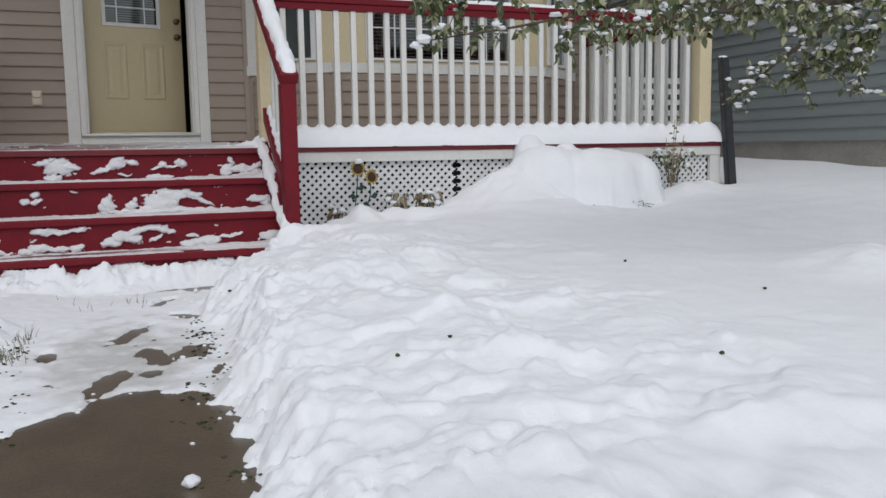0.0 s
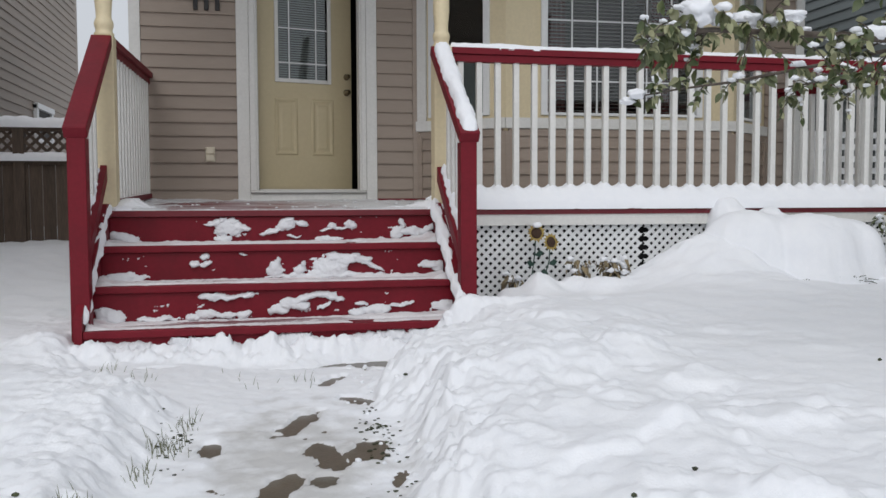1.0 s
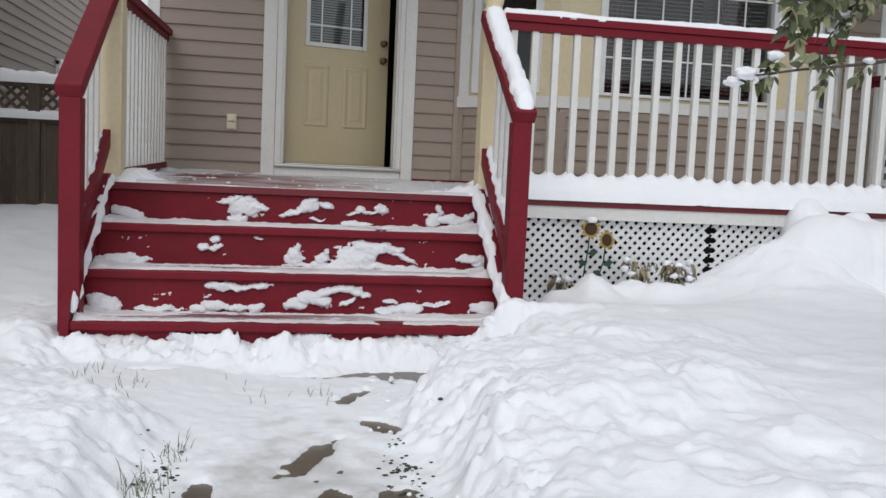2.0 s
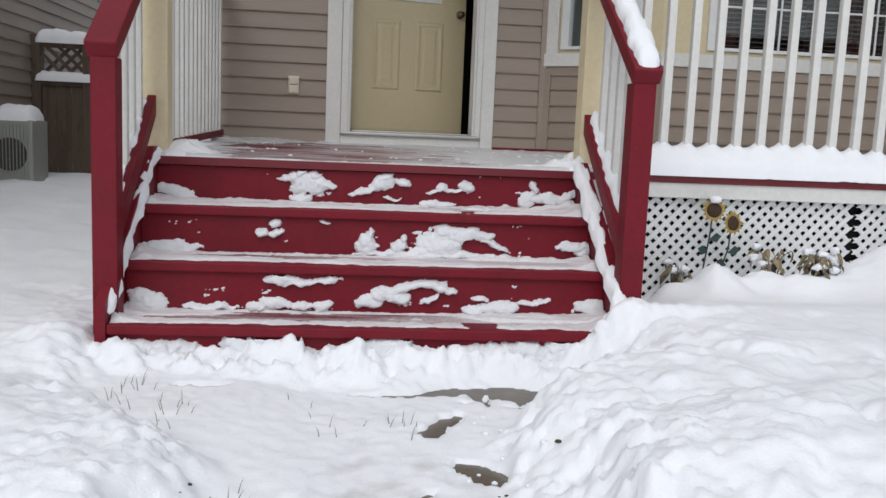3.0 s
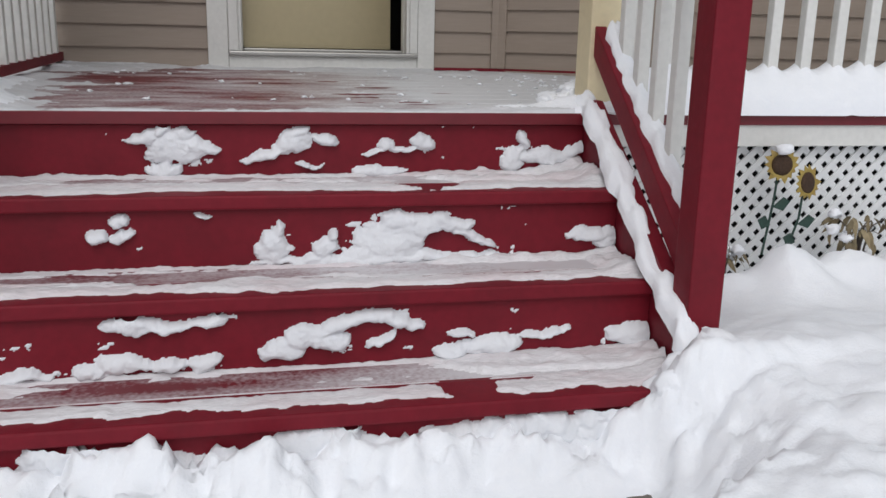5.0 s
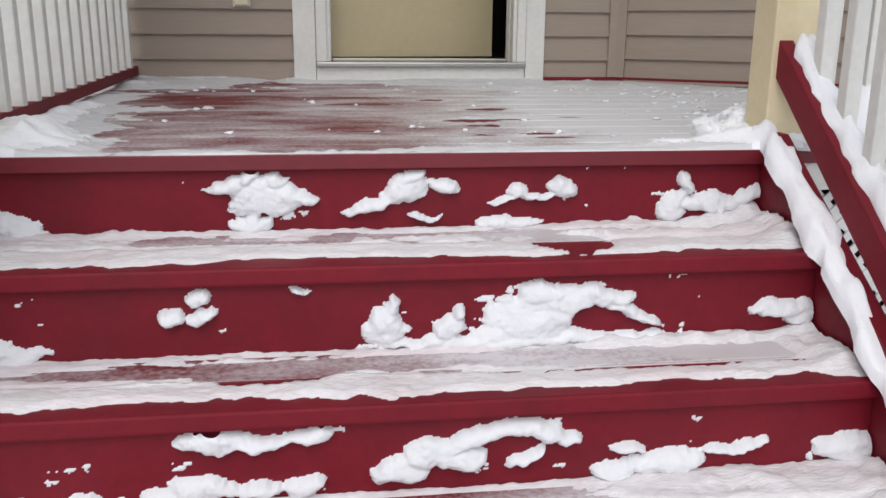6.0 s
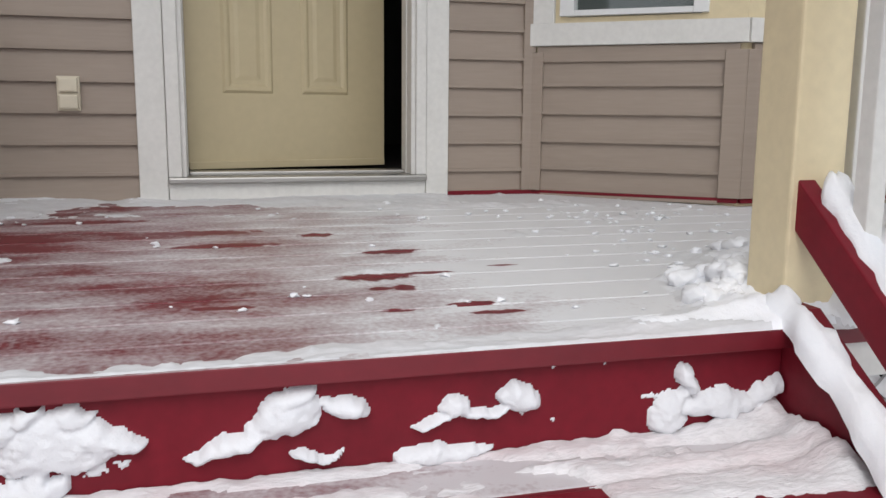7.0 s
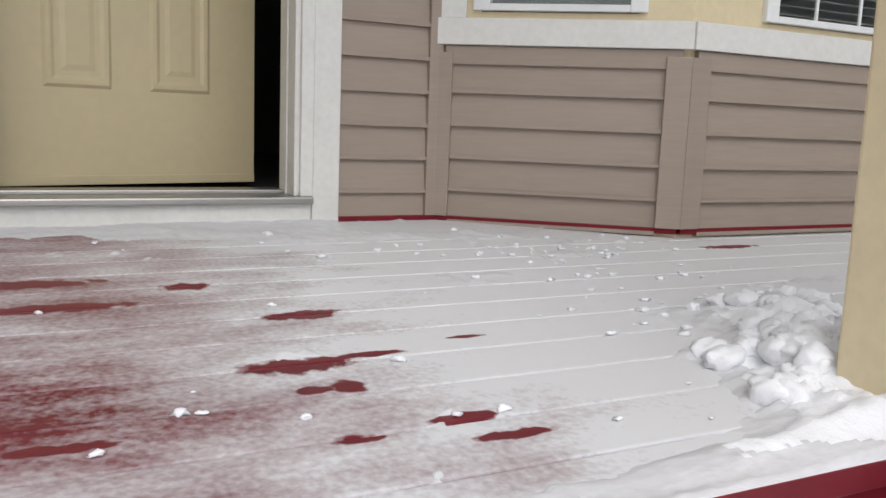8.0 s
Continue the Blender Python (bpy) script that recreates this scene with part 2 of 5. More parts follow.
# thin slush on the walkway beyond the cleared stretch
_n, _l = WET.node_tree.nodes, WET.node_tree.links
_b = _n["Principled BSDF"]
_geo, _sep, _far, _tex, _amt, _mix = (_n.new("ShaderNode" + k) for k in ("NewGeometry", "SeparateXYZ", "MapRange", "TexNoise", "Math", "MixRGB"))
_l.new(_geo.outputs["Position"], _sep.inputs[0])
_l.new(_sep.outputs["Y"], _far.inputs["Value"])
_far.inputs["From Min"].default_value, _far.inputs["From Max"].default_value, _far.inputs["To Max"].default_value = 2.38, 2.62, 0.45
_tex.inputs["Scale"].default_value, _tex.inputs["Detail"].default_value = 22.0, 6
_l.new(_geo.outputs["Position"], _tex.inputs["Vector"])
_amt.operation = "MULTIPLY"
_l.new(_far.outputs[0], _amt.inputs[0])
_l.new(_tex.outputs["Fac"], _amt.inputs[1])
_l.new(_amt.outputs[0], _mix.inputs["Fac"])
_l.new(_b.inputs["Base Color"].links[0].from_socket, _mix.inputs["Color1"])
_mix.inputs["Color2"].default_value = (0.22, 0.205, 0.175, 1)
_l.new(_mix.outputs[0], _b.inputs["Base Color"])
FENCE = material("weathered_wood", (0.105, 0.075, 0.055), 0.8, grain=0.25, scale=18, stretch=(6, 6, 0.5), bump=0.4, spot=(0.06, 0.045, 0.035), spot_amount=0.7, spot_scale=2, each=0.15, coords="World")
METAL = material("mill_metal", (0.42, 0.41, 0.39), 0.35, metal=0.9, grain=0.1, scale=40, stretch=(0.2, 4, 4), bump=0.05, coords="World")
BRASS = material("dark_bronze", (0.12, 0.09, 0.05), 0.35, metal=0.8, grain=0.1, bump=0.05)
BLACK = material("black_metal", (0.02, 0.018, 0.018), 0.5, grain=0.1, bump=0.05)
# near-black colour standing in for the shade of unlit rooms and openings
UNLIT = material("unlit_inside_shade", (0.05, 0.045, 0.042), 0.8, grain=0.1, scale=8, bump=0.05)
SLATE = material("charcoal_plastic", (0.028, 0.031, 0.035), 0.5, grain=0.15, scale=25, bump=0.1, spot=(0.045, 0.048, 0.052), spot_amount=0.4, spot_scale=5)
BEIGE = material("ivory_plastic", (0.66, 0.60, 0.47), 0.4, grain=0.03, bump=0.03)
PETAL = material("faded_yellow_metal", (0.36, 0.26, 0.06), 0.5, grain=0.2, scale=60, bump=0.2, spot=(0.2, 0.11, 0.02), spot_amount=0.6, spot_scale=25)
SEED = material("brown_seed_head", (0.05, 0.025, 0.012), 0.8, grain=0.4, scale=140, bump=0.8)
STEM = material("dark_green_stem", (0.02, 0.055, 0.04), 0.5, grain=0.2, bump=0.1)
LEAF = material("apple_leaf", (0.095, 0.130, 0.045), 0.45, grain=0.2, scale=35, bump=0.2, spot=(0.27, 0.26, 0.14), spot_amount=0.7, spot_scale=9, each=0.35)
PALE_LEAF = material("pale_leaf", (0.36, 0.36, 0.21), 0.55, grain=0.2, scale=35, bump=0.2, spot=(0.22, 0.25, 0.13), spot_amount=0.7, spot_scale=9, each=0.25)
DRY = material("withered_leaf", (0.24, 0.19, 0.11), 0.8, grain=0.3, scale=40, bump=0.3, spot=(0.10, 0.085, 0.05), spot_amount=0.7, spot_scale=14, each=0.3)
BARK = material("grey_bark", (0.085, 0.068, 0.055), 0.85, grain=0.3, scale=40, stretch=(1, 1, 0.3), bump=0.7, spot=(0.14, 0.12, 0.1), spot_amount=0.5, spot_scale=8)
GRASS = material("frosted_grass", (0.12, 0.13, 0.07), 0.7, grain=0.3, scale=20, bump=0.0, spot=(0.3, 0.3, 0.25), spot_amount=0.6, spot_scale=12)
LITTER = material("dark_leaf_litter", (0.035, 0.04, 0.02), 0.7, grain=0.4, scale=20, bump=0.1, spot=(0.08, 0.1, 0.04), spot_amount=0.7, spot_scale=15)
# white slats in both blinds; the grey is indoor shade put into the colour
SHADED_DOOR_BLIND = material("pale_blind_in_shade", (0.24, 0.255, 0.26), 0.6, grain=0.05, bump=0.0)
SHADED_BLIND = material("white_blind_in_shade", (0.18, 0.17, 0.165), 0.6, grain=0.05, bump=0.0)
CURTAIN = material("dark_red_curtain", (0.12, 0.045, 0.045), 0.9, grain=0.2, scale=15, bump=0.2)
AC = material("off_white_enamel", (0.33, 0.34, 0.31), 0.45, grain=0.06, bump=0.05, spot=(0.24, 0.24, 0.22), spot_amount=0.4, spot_scale=4)
PORCH_SHADE = material("black_porch_shade", (0.012, 0.012, 0.012), 0.9, grain=0.2, bump=0.1)
GLASS = glass_material("window_glass")
SCREEN = material("insect_screen", (0.07, 0.085, 0.09), 0.6, grain=0.2, scale=300, bump=0.0)


# ---- helpers of this scene ----
def thing(name, at, label="", category="", group="", kind=""):
    ob = new(name)
    ob.empty_display_size = 0.1
    ob.location = at
    return tagged(ob, label, category, group, kind)


def link_part(name, mesh, parent, label="", kind="", at=None):
    ob = new(name, mesh)
    if parent is not None:
        ob.parent = parent
        if parent.type == "EMPTY":
            ob.matrix_parent_inverse = Matrix.Translation(-Vector(parent.location))
    if at is not None:
        ob.location = at
    return tagged(ob, label, "", "", kind)


def mesh_of(name, bm, mat, smooth=False):
    me = bpy.data.meshes.new(name)
    bmesh.ops.recalc_face_normals(bm, faces=bm.faces)
    bm.to_mesh(me)
    bm.free()
    if mat:
        me.materials.append(mat)
    if smooth:
        me.polygons.foreach_set("use_smooth", [True] * len(me.polygons))
    return me


def part(name, bm, mat, parent, label="", smooth=False, kind=""):
    return link_part(name, mesh_of(name, bm, mat, smooth), parent, label, kind)


def add_hexa(bm, pts):
    """A solid from four points below and four above, in turn."""
    v = [bm.verts.new(p) for p in pts]
    for f in ((3, 2, 1, 0), (4, 5, 6, 7), (0, 1, 5, 4), (1, 2, 6, 5), (2, 3, 7, 6), (3, 0, 4, 7)):
        bm.faces.new([v[i] for i in f])
    return v


def add_box(bm, lo, hi):
    (a, b, c), (d, e, f) = lo, hi
    return add_hexa(bm, [(a, b, c), (d, b, c), (d, e, c), (a, e, c), (a, b, f), (d, b, f), (d, e, f), (a, e, f)])


def box(lo, hi, bevel=0.003):
    bm = bmesh.new()
    add_box(bm, lo, hi)
    if bevel:
        bmesh.ops.bevel(bm, geom=bm.edges[:], offset=bevel, segments=2, affect="EDGES", profile=0.6)
    return bm


def sloped(x0, x1, ya, za, yb, zb, under, bevel=0.004, plumb=True):
    """A board between x0 and x1 whose top runs from (ya, za) to (yb, zb), and whose depth is under."""
    bm = bmesh.new()
    dx = 0 if plumb else under * (zb - za) / (yb - ya)
    add_hexa(bm, [(x0, ya + dx, za - under), (x1, ya + dx, za - under), (x1, yb + dx, zb - under), (x0, yb + dx, zb - under),
                  (x0, ya, za), (x1, ya, za), (x1, yb, zb), (x0, yb, zb)])
    if bevel:
        bmesh.ops.bevel(bm, geom=bm.edges[:], offset=bevel, segments=2, affect="EDGES", profile=0.6)
    return bm


TABLE = np.random.RandomState(5).rand(512, 512)


def value_noise(x, y, seed=0):
    x, y = np.asarray(x, float) + seed * 17.31, np.asarray(y, float) + seed * 29.77
    xi, yi = np.floor(x).astype(int), np.floor(y).astype(int)
    fx, fy = x - xi, y - yi
    fx, fy = fx * fx * (3 - 2 * fx), fy * fy * (3 - 2 * fy)
    a, b = TABLE[xi % 512, yi % 512], TABLE[(xi + 1) % 512, yi % 512]
    c, d = TABLE[xi % 512, (yi + 1) % 512], TABLE[(xi + 1) % 512, (yi + 1) % 512]
    return ((a * (1 - fx) + b * fx) * (1 - fy) + (c * (1 - fx) + d * fx) * fy) * 2 - 1


def fbm(x, y, seed=0, octaves=4):
    total, amp = 0, 0.5
    for k in range(octaves):
        total = total + amp * value_noise(x * 2**k, y * 2**k, seed + k)
        amp *= 0.5
    return total


def step(a, b, v):
    t = np.clip((v - a) / (b - a), 0, 1)
    return t * t * (3 - 2 * t)


def grid_mesh(name, P, keep, mat):
    """A mesh over a grid of places P (rows, columns, 3); only cells where keep holds at a corner remain."""
    r, c = P.shape[:2]
    idx = np.arange(r * c).reshape(r, c)
    quads = np.stack([idx[:-1, :-1], idx[:-1, 1:], idx[1:, 1:], idx[1:, :-1]], -1).reshape(-1, 4)
    if keep is not None:
        k = keep[:-1, :-1] | keep[:-1, 1:] | keep[1:, 1:] | keep[1:, :-1]
        quads = quads[k.ravel()]
        used = np.unique(quads)
        remap = np.zeros(r * c, int)
        remap[used] = np.arange(len(used))
        verts, quads = P.reshape(-1, 3)[used], remap[quads]
    else:
        verts = P.reshape(-1, 3)
    me = bpy.data.meshes.new(name)
    me.vertices.add(len(verts))
    me.vertices.foreach_set("co", verts.astype(np.float32).ravel())
    me.loops.add(quads.size)
    me.loops.foreach_set("vertex_index", quads.astype(np.int32).ravel())
    me.polygons.add(len(quads))
    me.polygons.foreach_set("loop_start", np.arange(0, quads.size, 4, dtype=np.int32))
    me.polygons.foreach_set("use_smooth", np.ones(len(quads), bool))
    me.update(calc_edges=True)
    me.validate()
    me.materials.append(mat)
    return me


def snow_strip(name, pts, width, height, seed, parent=None, rough=0.25, label="", sink=0.01, ragged=0.0, kind=""):
    """A long cushion of snow lying along the line pts, rounded above, closed below and at its ends."""
    pts = [Vector(p) for p in pts]
    length = sum((b - a).length for a, b in zip(pts, pts[1:]))
    count = max(8, int(length / 0.018))
    across = 13
    rows = []
    for i in range(count + 1):
        s = i / count * length
        for a, b in zip(pts, pts[1:]):
            if s <= (b - a).length + 1e-6:
                break
            s -= (b - a).length
        c = a.lerp(b, s / (b - a).length)
        d = (b - a).normalized()
        side = d.cross(Vector((0, 0, 1))).normalized()
        end = min(1.0, min(i, count - i) * (length / count) / (0.6 * height + 0.01))
        end = math.sqrt(max(0.0, 1 - (1 - end) ** 2))
        u = i / count * length
        w = width * (0.93 + rough * 0.5 * float(value_noise(u * 9, 3.3, seed)) + ragged * float(value_noise(u * 31, 1.3, seed))) * (0.55 + 0.45 * end)
        h = height * (1 + rough * float(fbm(u * 6, 7.7, seed + 3))) * end
        row = []
        for j in range(across):
            ang = math.pi * j / (across - 1)
            n3 = 1 + rough * 0.35 * float(value_noise(u * 22, j * 0.8, seed + 9))
            row.append(c + side * (-math.cos(ang) * w / 2) + Vector((0, 0, (math.sin(ang) ** 0.6) * h * n3 - sink * (1 - math.sin(ang)))))
        rows.append(row)
    me = grid_mesh(name, np.array([[tuple(p) for p in r] for r in rows]), None, SNOW)
    return link_part(name, me, parent, label, kind)


def snow_lump(bm, at, size, seed, rough=0.3, sub=2):
    """One lump of snow, uneven all round."""
    made = bmesh.ops.create_icosphere(bm, subdivisions=sub, radius=1.0)["verts"]
    for v in made:
        k = 1 + rough * noise.noise(v.co * 1.7 + Vector((seed * 3.1, 0, 0))) + rough * 0.6 * noise.noise(v.co * 4.1 + Vector((0, seed * 1.7, 0)))
        v.co = Vector((v.co.x * size[0], v.co.y * size[1], v.co.z * size[2])) * k + Vector(at)


def turned(profile, at, segments=24):
    """A round upright body from (radius, height) pairs."""
    bm = bmesh.new()
    rings = []
    for r, z in profile:
        rings.append([bm.verts.new((at[0] + r * math.cos(2 * math.pi * k / segments), at[1] + r * math.sin(2 * math.pi * k / segments), at[2] + z)) for k in range(segments)])
    for a, b in zip(rings, rings[1:]):
        for k in range(segments):
            bm.faces.new((a[k], a[(k + 1) % segments], b[(k + 1) % segments], b[k]))
    bm.faces.new(rings[0][::-1])
    bm.faces.new(rings[-1])
    return bm


def add_tube(bm, pts, r0, r1, segments=7):
    pts = [Vector(p) for p in pts]
    rings = []
    for i, p in enumerate(pts):
        d = (pts[min(i + 1, len(pts) - 1)] - pts[max(i - 1, 0)]).normalized()
        u = d.cross(Vector((0.31, 0.2, 0.93))).normalized()
        v = d.cross(u)
        r = r0 + (r1 - r0) * i / (len(pts) - 1)
        rings.append([bm.verts.new(p + (u * math.cos(2 * math.pi * k / segments) + v * math.sin(2 * math.pi * k / segments)) * r) for k in range(segments)])
    for a, b in zip(rings, rings[1:]):
        for k in range(segments):
            bm.faces.new((a[k], a[(k + 1) % segments], b[(k + 1) % segments], b[k]))
    bm.faces.new(rings[0][::-1])
    bm.faces.new(rings[-1])

# ---- plan ----
DECK = 0.76                       # top of the porch floor
TREADS = [(5.28, 0.76), (4.985, 0.568), (4.728, 0.370), (4.475, 0.174)]   # nosing line and height of each step
SX0, SX1 = -1.30, 0.62            # clear width of the stairs
DX0, DX1 = -1.42, 4.41            # porch from side to side
WALL = 7.235                      # face of the house
BAY = [(0.877, 7.235), (1.505, 6.745), (3.53, 6.745), (4.13, 7.235)]
HX0, HX1 = -1.42, 4.50
FALL = 0.029                      # the garden and porch floor fall towards the street
RISE = 0.055                      # how much higher the house sill stands than the porch edge
EXPO = 0.108
TOP = 3.3


# ---- ground: one sheet of snow with the trodden path ----
def lawn_right(x, y):
    return 0.125 + 0.04 * np.clip(y, -2, 5.3) + 0.075 * np.clip(x - 3.3, 0, 3.0) * step(1.0, 4.0, y)


def lawn_left(x, y):
    return np.minimum(0.075 + 0.026 * np.clip(y, -2, 20), 0.19)


PRINTS = [(-0.307, 3.283, 0.165, 0.052, 63), (-0.226, 2.894, 0.15, 0.062, 103), (-0.405, 2.585, 0.165, 0.060, 66), (-0.14, 3.93, 0.12, 0.045, 60),
          (-0.09, 2.92, 0.12, 0.085, 70), (-0.253, 2.65, 0.05, 0.05, 90), (-0.612, 3.01, 0.09, 0.045, 90), (-0.047, 3.59, 0.085, 0.055, 130),
          (-0.11, 4.29, 0.30, 0.075, 4), (0.25, 4.32, 0.25, 0.14, 8), (-0.37, 4.28, 0.14, 0.022, 175), (-0.9, 4.24, 0.07, 0.015, 0), (-0.02, 2.62, 0.07, 0.03, 70)]
MOUNDS = [(1.02, 5.10, 0.10, 0.09, 0.08), (1.24, 5.06, 0.12, 0.12, 0.15), (1.47, 5.10, 0.10, 0.10, 0.12), (1.64, 4.98, 0.13, 0.11, 0.10), (1.86, 5.06, 0.18, 0.2, 0.05), (2.42, 5.05, 0.32, 0.28, 0.20), (0.85, 5.12, 0.21, 0.26, -0.08), (2.9, 2.45, 0.32, 0.26, 0.10),
          (2.15, 5.12, 0.3, 0.2, 0.10), (3.95, 5.05, 0.22, 0.2, 0.10), (0.58, 4.45, 0.13, 0.10, 0.06), (0.74, 4.48, 0.18, 0.18, 0.01), (-1.46, 4.44, 0.15, 0.12, 0.075), (2.5, 4.75, 0.5, 0.35, 0.06), (2.98, 4.68, 0.32, 0.09, -0.06)]


def slope(y):
    return FALL * (np.clip(y, -9, 13) - 4.6)


def ground_height(x, y):
    nb = fbm(x * 2.2, y * 2.2, 1)
    nm = fbm(x * 7, y * 7, 4)
    nf = fbm(x * 26, y * 26, 8)
    right, left = lawn_right(x, y), lawn_left(x, y)
    near = np.exp(-((x - 0.35) / 0.9) ** 2)
    trodden = np.exp(-((x - 0.7) / 0.9) ** 2) * step(5.2, 3.5, y)
    clods = np.exp(-((x - 0.25) / 0.35) ** 2) + 0.8 * np.exp(-((x + 1.0) / 0.35) ** 2)
    billow = 0.5 * fbm(x * 9, y * 9, 17) + np.abs(fbm(x * 16, y * 16, 19)) + 0.5 * np.abs(fbm(x * 37, y * 37, 23))
    soft = fbm(x * 1.1 + 0.3 * y, y * 2.6, 15)
    right = right + 0.035 * nb * (0.25 + near) + 0.04 * nm * (0.06 + 0.7 * trodden * step(-0.3, 0.3, nb)) + 0.05 * fbm(x * 3.6, y * 3.6, 33) * trodden + 0.008 * np.abs(nf) * trodden + 0.007 * soft + 0.04 * (billow - 0.3) * clods * step(-0.3, 0.3, nb)
    lumpy = fbm(x * 2.7, y * 3.1, 41) + 0.25 * nm
    right = right + (0.034 * step(-0.05, 0.22, lumpy) + 0.010 * step(0.2, 0.36, fbm(x * 7, y * 8, 43))) * trodden * step(0.9, 2.0, y + x) - 0.015 * trodden
    left = left + 0.03 * nb + 0.026 * nm + 0.008 * nf + 0.04 * (billow - 0.3) * clods - 0.075 * step(3.5, 4.3, y) * step(-2.6, -1.9, x)
    xr = 0.04 + 0.12 * fbm(x * 1.5, y * 3, 3) + 0.05 * fbm(x * 9, y * 9, 5) - 0.16 * step(3.0, 2.2, y) + 0.44 * step(3.85, 4.15, y) - 0.14 * step(4.36, 4.44, y)
    xl = -0.74 + 0.12 * fbm(x * 1.5, y * 3, 6) + 0.05 * fbm(x * 9, y * 9, 9) - 0.45 * step(3.55, 4.1, y)
    up_r = np.clip(step(-0.02, 0.29, x - xr + 0.05 * (billow - 0.4)) * (0.8 + 0.2 * step(0.2, 0.7, x - xr)), 0, 1)
    up_l = step(0.0, 0.30, xl - x)
    path = 0.013 - 0.007 * step(3.3, 2.9, y) + 0.013 * fbm(x * 5, y * 5, 12) + 0.006 * nf + 0.03 * step(-0.4, -0.9, x) * step(3.2, 4.0, y)
    bare = step(2.42, 2.30, y + 0.30 * (-x - 0.13) * -0.44 + 1.2 * np.clip(-0.42 - x, 0, 1) + 0.5 * np.clip(x + 0.16, 0, 1) + 0.10 * nm + 0.05 * nf)
    path = path - 0.06 * bare
    for px, py, a, b, turn in PRINTS:
        c, s = math.cos(radians(turn)), math.sin(radians(turn))
        u, v = ((x - px) * c + (y - py) * s) / a, (-(x - px) * s + (y - py) * c) / b
        waist = 1 + 0.35 * np.exp(-((u - 0.05) / 0.28) ** 2)
        d = np.sqrt(u * u + (v * waist) ** 2) + (0.28 if py < 4 else 0.5) * nm + (0.45 if py < 4 else 0.8) * nf
        path = np.where(d < 1.35, np.minimum(path, -0.020 + 0.045 * step(0.80, 1.28, d)), path)
    h = path * (1 - np.maximum(up_r, up_l)) + right * up_r + left * up_l
    bank = 4 * up_r * (1 - up_r) + 4 * up_l * (1 - up_l)
    h = h + bank * (0.035 * fbm(x * 12, y * 12, 35) + 0.03 * np.abs(fbm(x * 24, y * 24, 37)))
    # the shovelled ridge against the lowest step
    fall = np.where(y > 4.455, 0.09, 0.125 - 0.06 * step(-0.35, 0.05, x))
    ridge = np.exp(-((y - 4.455 - 0.05 * fbm(x * 4, y * 5, 25) - 0.035 * fbm(x * 15, y * 15, 26)) / fall) ** 2) * step(-1.5, -1.25, x) * step(0.75, 0.55, x)
    clod = 0.072 + 0.06 * fbm(x * 5, y * 6, 21) + 0.08 * np.abs(fbm(x * 8, y * 9, 22)) + 0.028 * fbm(x * 20, y * 22, 27) + 0.014 * fbm(x * 50, y * 50, 28)
    blocks = 0.03 * step(-0.03, 0.04, fbm(x * 11, y * 13, 191)) + 0.018 * step(0.02, 0.07, fbm(x * 23, y * 26, 193))
    h = np.where(ridge < 0.05, h, np.maximum(h, ridge * (clod * 0.82 + blocks)))
    for mx, my, sx, sy, top in MOUNDS:
        h = h + top * np.exp(-((x - mx) / sx) ** 2 - ((y - my) / sy) ** 2) * (1 + 0.4 * nm)
    # the sheltered hollow along the lattice
    h = h - (0.10 * np.exp(-((y - 5.35) / 0.30) ** 2) + 0.075 * step(4.35, 4.85, y)) * step(0.66, 0.85, x) * (1 - 0.8 * step(1.6, 2.2, x))
    far = step(14, 40, np.hypot(x, y - 3))
    h = h * (1 - far) + 0.15 * far
    h = h + slope(y)
    under = (x > SX0 - 0.02) & (x < SX1 + 0.02) & (y > 4.50)
    under |= (x > DX0 + 0.02) & (x < DX1 - 0.03) & (y > 5.37) & (y < 14)
    return np.where(under, -0.10, h)


def spaced(parts):
    out = [parts[0][0]]
    for a, b, d in parts:
        k = max(1, round((b - a) / d))
        out += [a + (b - a) * (i + 1) / k for i in range(k)]
    return np.array(out)


gx = spaced([(-300, -60, 40), (-60, -12, 6), (-12, -4, 0.4), (-4, -1.7, 0.05), (-1.7, 1.6, 0.0125), (1.6, 4.6, 0.03), (4.6, 8, 0.12), (8, 16, 0.8), (16, 60, 8), (60, 300, 40)])
gy = spaced([(-300, -60, 40), (-60, -12, 6), (-12, -2, 0.4), (-2, 1.1, 0.05), (1.1, 5.4, 0.0125), (5.4, 11, 0.08), (11, 30, 1), (30, 60, 6), (60, 300, 40)])
GX, GY = np.meshgrid(gx, gy)
GZ = ground_height(GX, GY)
ground = link_part("ground", grid_mesh("ground", np.stack([GX, GY, GZ], -1), None, GROUND_SNOW), None)
tagged(ground, "lawn and path under fresh deep trodden snow", "snow", "", "structure")

walkway = tagged(link_part("pavement", mesh_of("pavement", sloped(-1.02, 0.60, -8.0, float(slope(-8.0)), 4.52, float(slope(4.52)), 0.14, 0.006), WET), None), "wet brown concrete garden walkway partly cleared of snow", "walkway", "", "structure")


# ---- the house shell ----
before_house = set(scene.objects)
def wall_piece(name, bm, mat, label):
    return tagged(link_part(name, mesh_of(name, bm, mat), None), label, "wall", "", "structure")


def solid(*boxes):
    bm = bmesh.new()
    for lo, hi in boxes:
        add_box(bm, lo, hi)
    return bm


